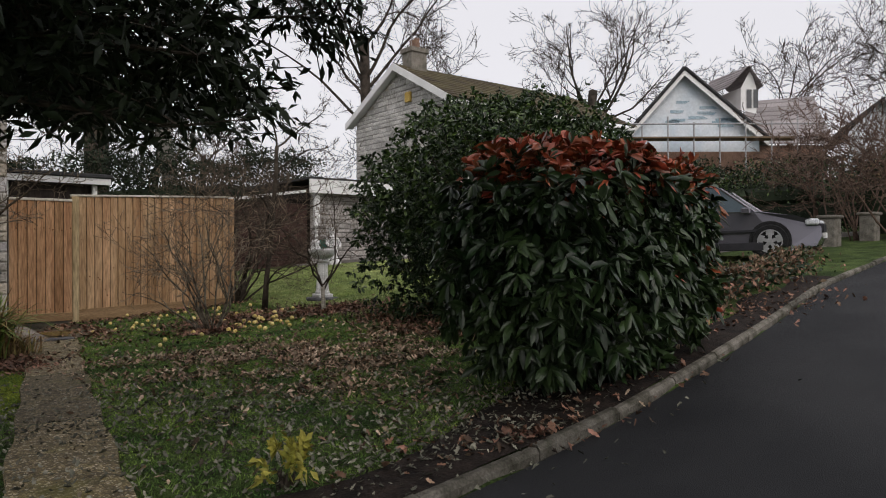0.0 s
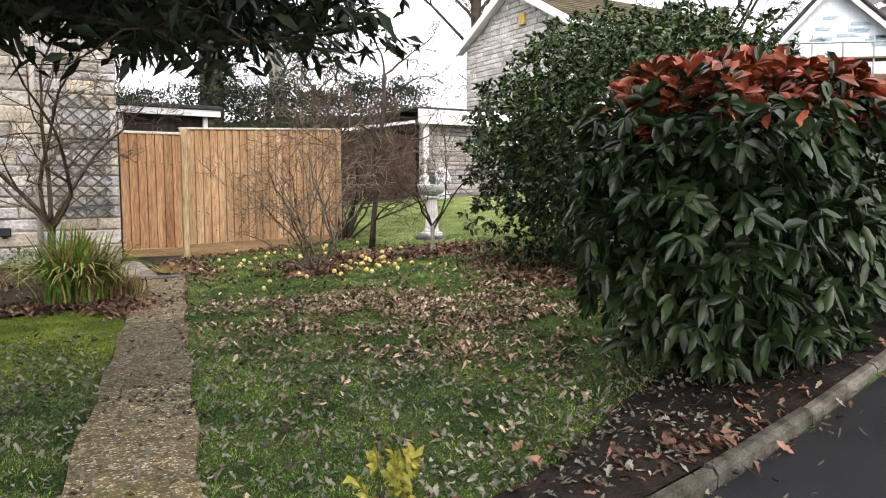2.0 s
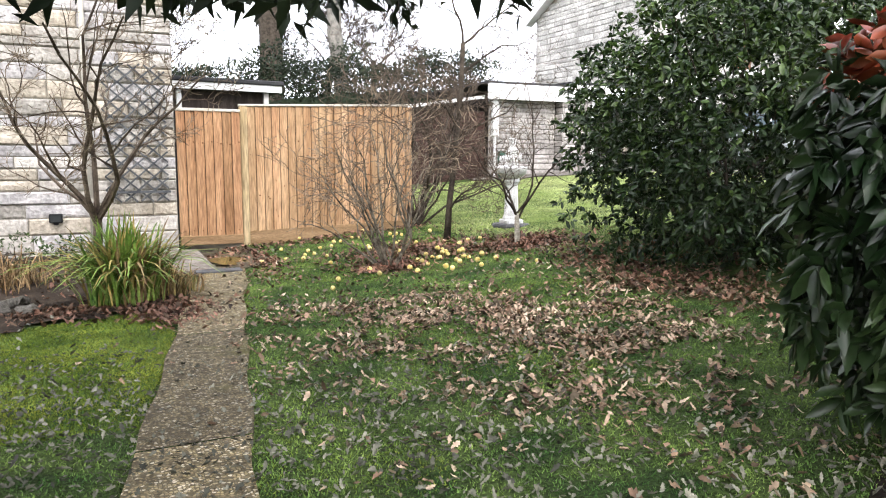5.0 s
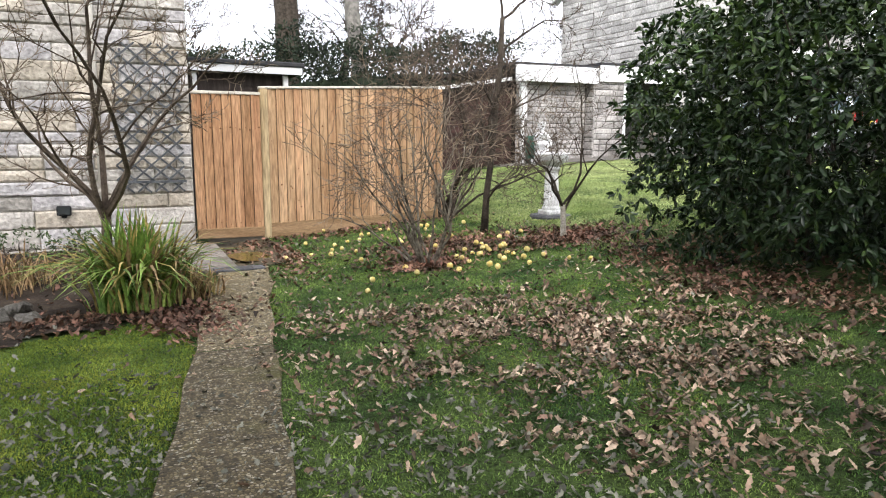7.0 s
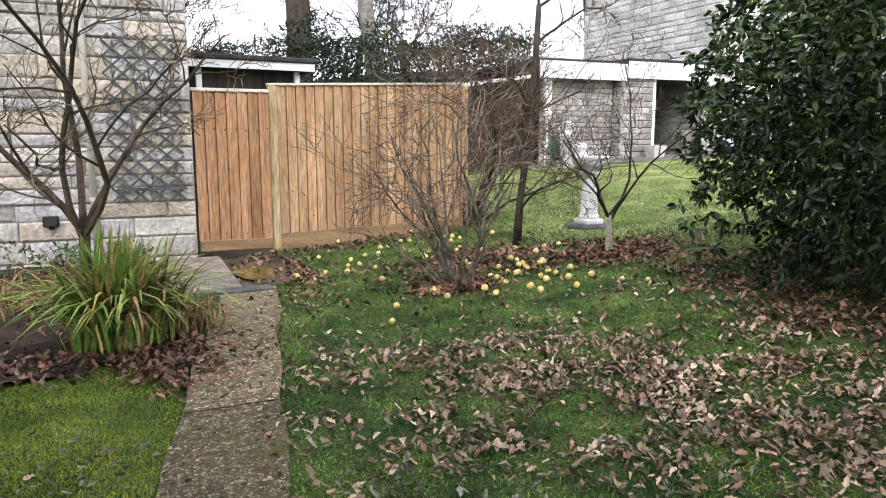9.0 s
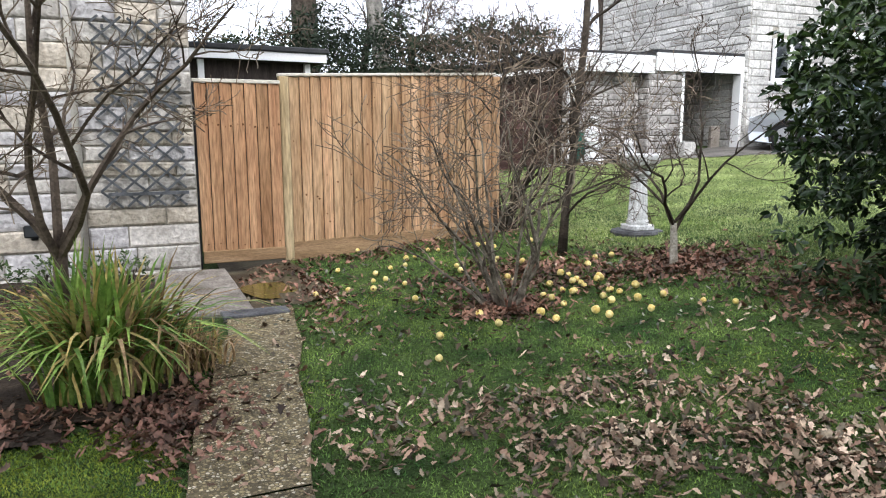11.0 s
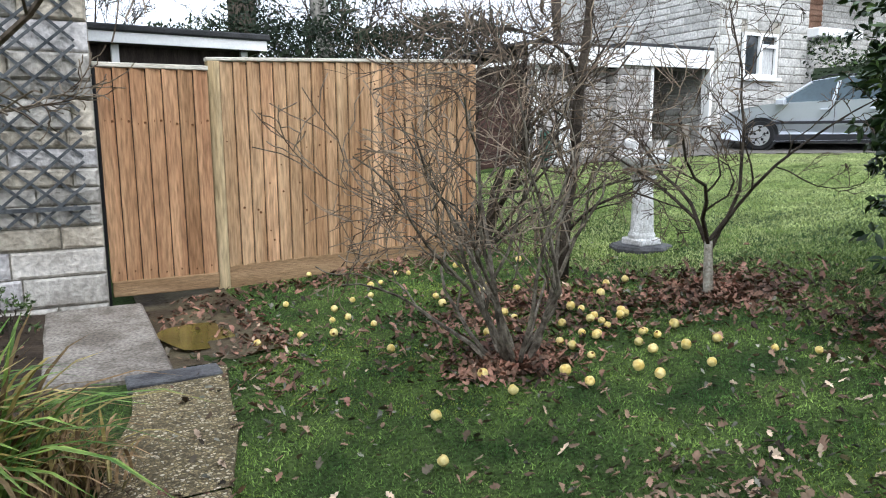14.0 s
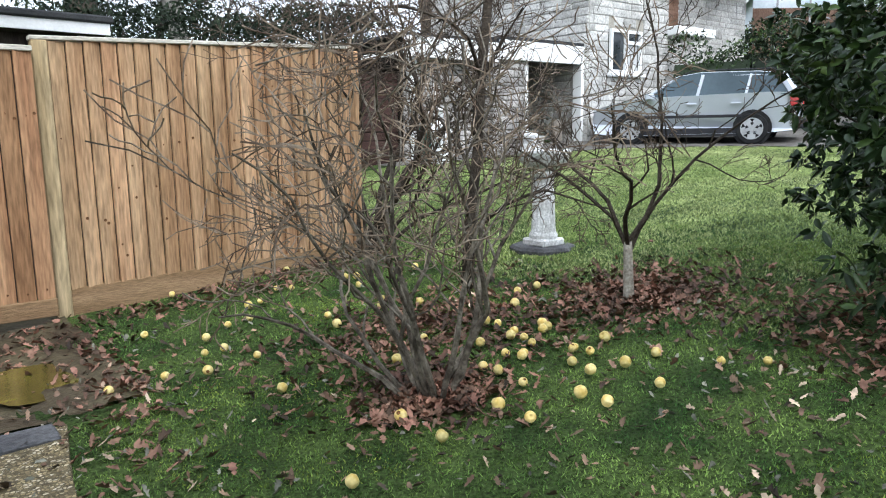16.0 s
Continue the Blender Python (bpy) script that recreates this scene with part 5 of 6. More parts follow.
ob = tagged(part("garden_statue", st, M["cast"], smooth=True), "white cast-stone garden statue before the stone garage", "statue")
ob.matrix_basis = pose(7.7, 5.1, gz(7.7, 5.1) + 0.02)
wb = thing("water_butt", "small dark green barrel beside the statue", "barrel", pose(7.72, 5.62, gz(7.72, 5.62)))
part("barrel", Mesh().lathe([(0.12, -0.02), (0.14, 0.25), (0.14, 0.5), (0.12, 0.7)], 16), M["green_paint"], wb, smooth=True)

low = lambda b, r: np.ones(len(b), bool)
for (x, y), (a_, b_, c_), sd in (((-1.72, -0.95), (0.3, 0.22, 0.16), 111), ((-2.3, -0.75), (0.25, 0.2, 0.14), 112), ((-2.9, -1.1), (0.35, 0.25, 0.2), 113)):
    shrub("low_evergreen", "low leafy evergreen against the stone wall", (x, y), (a_, b_, c_), 420, 0.05, (("laurel_light", low),), sd, "plant", stems=3, droop=0.1)

# ---- rocks in the bed ----
rock = None
for k, (x, y, s) in enumerate(((-2.75, -3.95, 0.13), (-2.5, -4.05, 0.1), (-2.95, -4.1, 0.12), (-2.62, -3.7, 0.11))):
    if rock is None:
        bm = bmesh.new()
        bmesh.ops.create_icosphere(bm, subdivisions=2, radius=1)
        for v in bm.verts:
            v.co *= 1 + 0.35 * noise.noise(v.co * 1.6)
            v.co.z *= 0.6
        me = bpy.data.meshes.new("rock")
        bm.to_mesh(me), bm.free()
        me.materials.append(M["rock"])
        rock = tagged(new("rock", me), "rough grey edging rock in the flower bed", "rock", "bed edging rocks")
        rock.matrix_basis = pose(x, y, gz(x, y) + s * 0.25, 0, 0, 20) @ Matrix.Scale(s, 4)
    else:
        o = rock.copy()
        scene.collection.objects.link(o)
        o.matrix_basis = pose(x, y, gz(x, y) + s * 0.25, 10 * k, 5, 70 * k) @ Matrix.Scale(s, 4)

# ---- windfall apples ----
prof = [(0.004, -0.024), (0.018, -0.032), (0.03, -0.02), (0.035, 0.0), (0.033, 0.014), (0.022, 0.028), (0.01, 0.026), (0.003, 0.02)]
me_a = Mesh().lathe(prof, 12, wob=0.1).data("apple", M["apple"], True)
me_r = Mesh().lathe([(0.012, -0.002), (0.011, 0.002)], 7).data("blemish", M["apple_rot"])
spots = [(0.76, -3.42), (0.77, -3.71), (0.29, -3.77), (1.51, -3.99), (2.41, -4.27), (2.27, -4.1), (1.84, -4.04), (1.94, -3.76), (1.78, -3.54), (1.96, -3.51), (1.96, -3.4), (1.5, -3.84),
         (1.75, -3.69), (0.53, -2.69), (0.66, -2.09), (0.57, -1.81), (0.45, -1.81), (0.14, -2.05), (1.08, -1.0), (-0.15, -2.04), (1.55, -0.77), (1.81, -0.15), (0.8, -0.13), (2.01, -0.84), (2.07, -0.92),
         (1.94, -1.16), (1.51, -2.6), (2.32, -2.55), (1.97, -2.76), (2.06, -3.06), (2.73, -2.36), (2.56, -1.08), (1.35, -1.71), (2.16, -3.79), (2.17, -3.44), (1.15, -3.65), (1.42, -3.54), (1.7, -3.26), (1.64, -3.18), (0.1, -4.2)]
rr = random.Random(7)
extra = [(1.75 + rr.gauss(0, 0.35), -3.15 + rr.gauss(0, 0.4)) for _ in range(15)] + [(rr.uniform(0.2, 2.6), rr.uniform(-2.6, -0.4)) for _ in range(14)]
for k, (x, y) in enumerate(spots + extra):
    s = rr.uniform(0.64, 0.95)
    ob = tagged(new("windfall_apple", me_a), "yellow windfall fruit lying on the grass", "fruit", "windfalls under the shrub")
    ob.matrix_basis = pose(x, y, gz(x, y) + 0.033 * s + 0.006, rr.uniform(-70, 70), rr.uniform(-60, 60), rr.uniform(0, 360)) @ Matrix.Scale(s, 4)
    if k % 3 == 0:
        bl = part("blemish", me_r, M["apple_rot"], ob)
        bl.matrix_basis = pose(0, 0, 0, rr.uniform(20, 90), 0, rr.uniform(0, 360)) @ pose(0, 0, 0.0335)

# ---- distance: hedge, trees, the house being rebuilt ----
def far_hedge(name, label, pts, h, depth, n, size, keys, seed, cat="hedge", base=None):
    r = np.random.default_rng(seed)
    ob = thing(name, label, cat)
    pts = np.array(pts, float)
    seg = np.linalg.norm(np.diff(pts, axis=0), axis=1)
    cum = np.concatenate([[0], np.cumsum(seg)])
    s = r.random(n) * cum[-1]
    cx, cy = np.interp(s, cum, pts[:, 0]), np.interp(s, cum, pts[:, 1])
    hh = h * (0.84 + 0.34 * np.array([noise.noise((float(a) * 0.5, seed, 0)) + 0.8 * noise.noise((float(a) * 1.7, seed, 3)) for a in s]))
    f = 1 - (r.random(n) ** 2.0)
    off = r.normal(size=(n, 2)) * depth * 0.35 * (1.1 - 0.6 * f[:, None])
    x, y = cx + off[:, 0], cy + off[:, 1]
    zz = ground_z(x, y) + 0.05 + f * hh
    b = np.stack([x, y, zz], 1)
    which = r.integers(0, len(keys), n)
    for i, key in enumerate(keys):
        sel = which == i
        mb = Mesh()
        ln = size * r.uniform(0.6, 1.3, sel.sum())
        foliage(mb, b[sel], r.normal(size=(sel.sum(), 3)) + np.array([0, 0, 0.3]), ln, ln * 0.5, r, 0.1, slim=True)
        tagged(part("foliage", mb, M[key], ob), kind="stuff")
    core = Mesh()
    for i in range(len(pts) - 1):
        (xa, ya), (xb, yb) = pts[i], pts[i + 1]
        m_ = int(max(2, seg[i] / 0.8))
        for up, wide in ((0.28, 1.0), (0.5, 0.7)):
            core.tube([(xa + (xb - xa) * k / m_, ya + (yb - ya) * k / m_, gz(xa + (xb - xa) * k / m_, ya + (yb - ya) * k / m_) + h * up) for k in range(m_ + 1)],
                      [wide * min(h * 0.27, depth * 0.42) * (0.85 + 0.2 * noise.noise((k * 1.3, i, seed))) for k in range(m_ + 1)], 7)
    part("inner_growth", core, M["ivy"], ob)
    return ob


far_hedge("boundary_hedge", "tall dark evergreen boundary hedge behind the shed", ((-6, 11), (1, 10.5), (6, 11.5), (11.5, 13.5)), 4.0, 2.2, 40000, 0.13, ("ivy", "ivy", "ivy"), 201)
far_hedge("garden_hedge", "dark green hedge behind the parked estate car", ((15.6, 5.2), (16.4, 3.6), (17.5, 2.2), (20, -0.5), (25, -3.5)), 2.75, 1.4, 13000, 0.12, ("ivy", "laurel", "laurel_light"), 202)
far_hedge("tall_conifer_screen", "tall dark conifer screen beyond the drive", ((22, 9), (25, 3), (29, -2), (36, -6)), 3.2, 2.4, 16000, 0.2, ("ivy", "scrub", "ivy"), 203)
far_hedge("brown_scrub", "brown winter scrub before the distant house", ((20, -4.5), (26, -6.5), (34, -9)), 2.4, 2.0, 11000, 0.14, ("scrub", "ivy", "scrub"), 204)
far_hedge("low_bed_plants", "low leafy bed planting beside the lane", ((4.6, -8.3), (7.5, -7.6), (10, -7.0)), 0.38, 0.9, 2600, 0.09, ("laurel", "red_litter", "scrub"), 205, "plants")


def far_tree(name, label, x, y, h, r0, seed, limbs, depth=3, key="bark_far", low=0.4, out=0.9, length=0.45, kids=(3, 5), thin=0.012):
    bare_tree(name, label, "tree", x, y, seed, h * 0.62, r0, limbs, h * length, out, M[key], M[key], depth, kids=kids, thin=thin, wander=0.17, rise=0.03, from_low=low, limb_r=0.3, sink=0.3)


far_tree("tall_pale_tree", "tall straight tree trunk behind the hedge", 7.5, 17.8, 15, 0.33, 301, 6, 2, "bark_pale", 0.55)
far_tree("tall_dark_tree", "tall dark tree with a low spreading bough", 4.3, 18.5, 15, 0.5, 302, 6, 2, "bark_dark", 0.35)
far_tree("bare_oak", "spreading bare oak against the white sky", 32, 17, 15, 0.36, 303, 9, 4, "bark_far", 0.35, 1.0, 0.5)
far_tree("bare_oak", "bare tree rising behind the stone house", 17, 17.5, 17, 0.3, 304, 9, 4, "bark_far", 0.4, 0.9, 0.45)
for k, (x, y, h, s) in enumerate(((46, 10, 13, 305), (50, 3, 14, 306), (54, -3, 13, 307), (24, 24, 13, 308), (9, 27, 9, 309), (13, 30, 9, 310), (44, 17, 11, 311), (52, -9, 12, 312), (1, 28, 9, 313), (-6, 27, 10, 314))):
    far_tree("bare_tree", "far bare winter tree with fine brown twigs", x, y, h, 0.2, s, 8, 3, "bark_far", 0.3, 0.8, 0.45, (5, 6), 0.014)

for k, (x, y, sd) in enumerate(((19.5, -4.2, 501), (22, -5.4, 502), (24.5, -4.6, 503), (27, -6.8, 504), (21, -2.6, 505), (30, -6.0, 506), (16.5, -6.6, 507))):
    multistem("bare_shrub", "bare reddish-brown shrub beyond the lane bed", x, y, sd, 9, 3.6, 0.03, 0.5, M["twig_red"], 3, (4, 5), 0.2, 0.03, 0.2, thin=0.008)

dh = thing("house_being_rebuilt", "distant house with pale wrapped gable, dormer and grey tiled roof", "house")
C = Vector((-2.5, -12.8))


def dpt(px, depth, z):
    """A place at a bearing (tangent across the first view) and depth from the lane."""
    a = math.radians(38.5)
    f, s = Vector((math.sin(a), math.cos(a))), Vector((math.cos(a), -math.sin(a)))
    p = C + f * depth + s * depth * px
    return (p.x, p.y, z)


D = 36.0
k_ = D / 1265
gl, gr, gp = (1112 - 784) / 1265, (1345 - 784) / 1265, (1213 - 784) / 1265
ez_, pz_ = 1.04 + (441 - 237) * k_, 1.04 + (441 - 130) * k_
part("gable", Mesh().add([dpt(gl, D, -1), dpt(gr, D, -1), dpt(gr, D, ez_), dpt(gp, D, pz_), dpt(gl, D, ez_ - 0.3), dpt(gl, D + 6, -1), dpt(gr, D + 6, -1), dpt(gr, D + 6, ez_), dpt(gp, D + 6, pz_), dpt(gl, D + 6, ez_ - 0.3)],
                         [(0, 1, 2, 3, 4), (9, 8, 7, 6, 5), (1, 6, 7, 2), (5, 0, 4, 9)]), M["wrap"], dh, "pale blue wrapped gable")
rb = random.Random(4)
for i in range(16):
    fx, fz = rb.uniform(0.2, 0.75), rb.uniform(0.25, 0.75)
    px = gl + (gr - gl) * fx
    zz = ez_ + (pz_ - ez_) * (1 - abs(px - gp) / (gp - gl)) * fz * 0.9
    part("wrap_mark", Mesh().add([dpt(px, D - 0.03, zz), dpt(px + rb.uniform(0.012, 0.03), D - 0.03, zz), dpt(px + 0.02, D - 0.03, zz + 0.14), dpt(px, D - 0.03, zz + 0.14)], [(0, 1, 2, 3)]), M["wrap_print"], dh)
part("lower_wall", Mesh().add([dpt(gl, D - 0.02, -1), dpt(gr, D - 0.02, -1), dpt(gr, D - 0.02, ez_ - 0.9), dpt(gl, D - 0.02, ez_ - 0.9)], [(0, 1, 2, 3)]), M["brick"], dh)


def slope_roof(name, a, b, c, d, rows, key, lift=0.06):
    mb = Mesh()
    a, b, c, d = (Vector(q) for q in (a, b, c, d))
    for k in range(rows):
        f0, f1 = k / rows, min(1, (k + 1.05) / rows)
        p = [a.lerp(d, f0), b.lerp(c, f0), b.lerp(c, f1), a.lerp(d, f1)]
        p[0].z += lift
        p[1].z += lift
        mb.add([tuple(q) for q in p] + [tuple(p[0] - Vector((0, 0, lift))), tuple(p[1] - Vector((0, 0, lift)))], [(0, 1, 2, 3), (4, 5, 1, 0)])
    return tagged(part(name, mb, M[key], dh), kind="stuff")


over = 0.014
slope_roof("roof", dpt(gr + over, D - 0.4, ez_ - 0.35), dpt(gr + over, D + 6, ez_ - 0.35), dpt(gp, D + 6, pz_ + 0.15), dpt(gp, D - 0.4, pz_ + 0.15), 12, "tile_grey")
slope_roof("roof", dpt(gl - over, D - 0.4, ez_ - 0.6), dpt(gl - over, D + 6, ez_ - 0.6), dpt(gp, D + 6, pz_ + 0.15), dpt(gp, D - 0.4, pz_ + 0.15), 12, "tile_grey")
slope_roof("side_roof", dpt(gr - 0.02, D + 1, ez_ - 0.35), dpt((1478 - 784) / 1265, D + 1.0, ez_ - 0.4), dpt((1440 - 784) / 1265, D + 5, 1.04 + (441 - 168) * k_ * 1.13), dpt(gr - 0.02, D + 5, 1.04 + (441 - 178) * k_ * 1.13), 10, "tile_grey")
part("side_wall", Mesh().add([dpt(gr, D + 1.3, -1), dpt((1465 - 784) / 1265, D + 1.3, -1), dpt((1465 - 784) / 1265, D + 1.3, ez_ - 0.4), dpt(gr, D + 1.3, ez_ - 0.4)], [(0, 1, 2, 3)]), M["brick"], dh)
for s, px in ((-1, gl - over), (1, gr + over)):
    e0 = ez_ - (0.6 if s < 0 else 0.35)
    a, b = Vector(dpt(px, D - 0.45, e0)), Vector(dpt(gp, D - 0.45, pz_ + 0.15))
    part("bargeboard", Mesh().add([tuple(a), tuple(b), tuple(b - Vector((0, 0, 0.35))), tuple(a - Vector((0, 0, 0.35)))], [(0, 1, 2, 3)]), M["white"], dh, "white bargeboard")
    part("verge", Mesh().tube([a + Vector((0, 0, 0.05)), b + Vector((0, 0, 0.05))], [0.1, 0.1], 6), M["felt"], dh)
dl, dr = (1290 - 784) / 1265, (1340 - 784) / 1265
dzb, dzt = 1.04 + (441 - 192) * k_, 1.04 + (441 - 152) * k_
dm = part("dormer", Mesh().add([dpt(dl + 0.018, D + 0.4, dzb), dpt(dr, D + 0.4, dzb - 0.2), dpt(dr, D + 0.4, dzt), dpt((dl + dr) / 2 + 0.012, D + 0.4, dzt + 0.95), dpt(dl + 0.018, D + 0.4, dzt), dpt(dl - 0.02, D + 3, dzb), dpt(dl - 0.02, D + 3, dzt)], [(0, 1, 2, 3, 4), (5, 0, 4, 6)]), M["white"], dh, "white framed dormer")
part("dormer_pane", Mesh().add([dpt(dl + 0.026, D + 0.36, dzb + 0.1), dpt(dl + 0.033, D + 0.36, dzb + 0.1), dpt(dl + 0.033, D + 0.36, dzt - 0.1), dpt(dl + 0.026, D + 0.36, dzt - 0.1), dpt(dl + 0.0355, D + 0.36, dzb + 0.1), dpt(dl + 0.042, D + 0.36, dzb + 0.1), dpt(dl + 0.042, D + 0.36, dzt - 0.1), dpt(dl + 0.0355, D + 0.36, dzt - 0.1)], [(0, 1, 2, 3), (4, 5, 6, 7)]), M["window"], dm)
slope_roof("dormer_roof", dpt(dl + 0.002, D + 0.1, dzt), dpt(dl - 0.04, D + 3.5, dzt), dpt((dl + dr) / 2 - 0.045, D + 3.5, dzt + 1.05), dpt((dl + dr) / 2 + 0.01, D + 0.1, dzt + 1.05), 6, "tile_grey")
slope_roof("dormer_roof", dpt(dr + 0.01, D + 0.1, dzt), dpt(dr - 0.02, D + 3.5, dzt), dpt((dl + dr) / 2 - 0.045, D + 3.5, dzt + 1.05), dpt((dl + dr) / 2 + 0.01, D + 0.1, dzt + 1.05), 6, "tile_grey")
sc = thing("scaffold", "steel scaffold poles before the house being rebuilt", "scaffold")
for px in np.linspace(gl + 0.02, gr + 0.09, 8):
    part("pole", Mesh().tube([dpt(px, D - 1.5, -0.5), dpt(px, D - 1.5, ez_ + rb.uniform(0.1, 0.9))], [0.04, 0.04], 5), M["steel"], sc)
for z in (ez_ - 2.2, ez_ - 0.4, ez_ + 0.25):
    part("ledger", Mesh().tube([dpt(gl, D - 1.5, z), dpt(gr + 0.09, D - 1.5, z)], [0.04, 0.04], 5), M["steel"], sc)
part("deck", Mesh().add([dpt(gl, D - 1.6, ez_ - 0.45), dpt(gr + 0.05, D - 1.6, ez_ - 0.45), dpt(gr + 0.05, D - 0.6, ez_ - 0.45), dpt(gl, D - 0.6, ez_ - 0.45), dpt(gl, D - 1.6, ez_ - 0.38), dpt(gr + 0.05, D - 1.6, ez_ - 0.38)], [(0, 1, 2, 3), (0, 1, 5, 4)]), M["scrub"], sc)
fh = thing("far_bungalow", "far bungalow with pale gable and dark roof", "house")
p0, p1 = (1490 - 784) / 1265, (1640 - 784) / 1265
part("gable", Mesh().add([dpt(p0 + 0.01, 44, 0), dpt(p1, 44, 0), dpt(p1, 44, 8.2), dpt((p0 + p1) / 2, 44, 10.2), dpt(p0 + 0.01, 44, 8.2)], [(0, 1, 2, 3, 4)]), M["wrap"], fh)
part("roof", Mesh().add([dpt(p0 - 0.01, 43.5, 8.0), dpt((p0 + p1) / 2, 43.5, 10.3), dpt((p0 + p1) / 2, 52, 10.3), dpt(p0 - 0.03, 52, 8.0), dpt(p0 - 0.01, 43.5, 7.75), dpt((p0 + p1) / 2, 43.5, 10.0), dpt(p1, 43.5, 8.0), dpt(p1, 52, 8.0), dpt(p1, 43.5, 7.75)], [(0, 1, 2, 3), (0, 1, 5, 4), (1, 6, 7, 2), (1, 6, 8, 5)]), M["felt"], fh)
for px, dd in ((1470, 18.5), (1540, 20.0)):
    x, y, _ = dpt((px - 784) / 1265, dd, 0)
    g_ = thing("gate_pillar", "square weathered stone gate pillar with a cap", "pillar", pose(x, y, gz(x, y)), "gate pillars by the lane")
    part("shaft", Mesh().box((-0.2, -0.2, -0.1), (0.2, 0.2, 0.72), bevel=0.02), M["rock"], g_)
    part("pillar_cap", Mesh().box((-0.25, -0.25, 0.72), (0.25, 0.25, 0.8), bevel=0.02), M["rock"], g_)

# ---- lawn cover: grass, moss, fallen leaves ----
r = np.random.default_rng(401)


def on_path(x, y):
    return (np.abs(x - path_x(y)) < 0.245 + 0.035 * np.sin(y * 6.3 + x) * np.sin(y * 17)) & (y < -2.2) | (x > -1.45) & (x < -0.1) & (y > -2.35) | (x > -1.42) & (x < -0.42) & (y > -2.6) & (y < -2.2)


def grass(name, label, n, x0, x1, y0, y1, hgt, key, keepf):
    x, y = r.uniform(x0, x1, n), r.uniform(y0, y1, n)
    litter_bed = (((x - 4.2) / 2.0) ** 2 + ((y + 5.75) / 2.0) ** 2 < 1) | (((x - 1.04) / 0.36) ** 2 + ((y + 3.3) / 0.3) ** 2 < 1) | (((x - 3.0) / 0.65) ** 2 + ((y + 3.0) / 0.36) ** 2 < 1)
    k = keepf(x, y) & ~litter_bed & ~on_path(x, y) & (y > np.where(x > -1.7, mulch_edge(x) - 0.08, kerb_y(x) + 0.06)) & (y < -0.02 + 50 * (x > 2.8)) & ~((x < -0.95) & (y > -0.3))
    x, y = x[k], y[k]
    z = lawn_z(x, y) - 0.004
    a = r.uniform(0, 2 * np.pi, len(x))
    h = hgt * r.uniform(0.5, 1.3, len(x))
    w_ = (0.0035 + 0.0015 * r.random(len(x))) * (1.8 if x0 > 0 else 1)
    ca, sa = np.cos(a) * w_, np.sin(a) * w_
    lx, ly = r.normal(size=len(x)) * h * 0.6, r.normal(size=len(x)) * h * 0.6
    vs = np.stack([np.stack([x - ca, y - sa, z], 1), np.stack([x + ca, y + sa, z], 1), np.stack([x + lx, y + ly, z + h], 1)], 1).reshape(-1, 3)
    mb = Mesh()
    mb.arr.append((vs, np.arange(len(vs)).reshape(-1, 3), 0))
    tagged(part(name, mb, M[key]), label, "grass", kind="stuff")


bed = lambda x, y: (x < -1.36) & (y > -4.32 - 0.35 * np.sin((x + 4.2) * 1.2))
grass("lawn_grass", "short damp green lawn grass", 520000, -3.6, 5.2, -10.4, 1.5, 0.017, "grass", lambda x, y: ~bed(x, y) & (r.random(len(x)) < 1.15 - 0.1 * np.abs(y + 6)))
grass("lawn_moss", "bright yellow-green moss and grass in the lawn", 170000, -3.6, 5.0, -9.8, -0.5, 0.015, "moss", lambda x, y: ~bed(x, y) & ((np.sin(x * 2.1 + 1) * np.sin(y * 1.7 + x) > 0.25) | (x < -1.6) & (y < -4.6) & (y > -6.8)))
grass("side_lawn_moss", "bright mossy lawn beside the path", 100000, -3.7, -1.45, -7.2, -4.4, 0.014, "moss_bright", lambda x, y: ~bed(x, y))
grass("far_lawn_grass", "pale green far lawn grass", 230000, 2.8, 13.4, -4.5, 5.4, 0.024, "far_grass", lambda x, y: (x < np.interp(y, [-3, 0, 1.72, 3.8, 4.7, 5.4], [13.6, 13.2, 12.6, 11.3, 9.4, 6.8])))


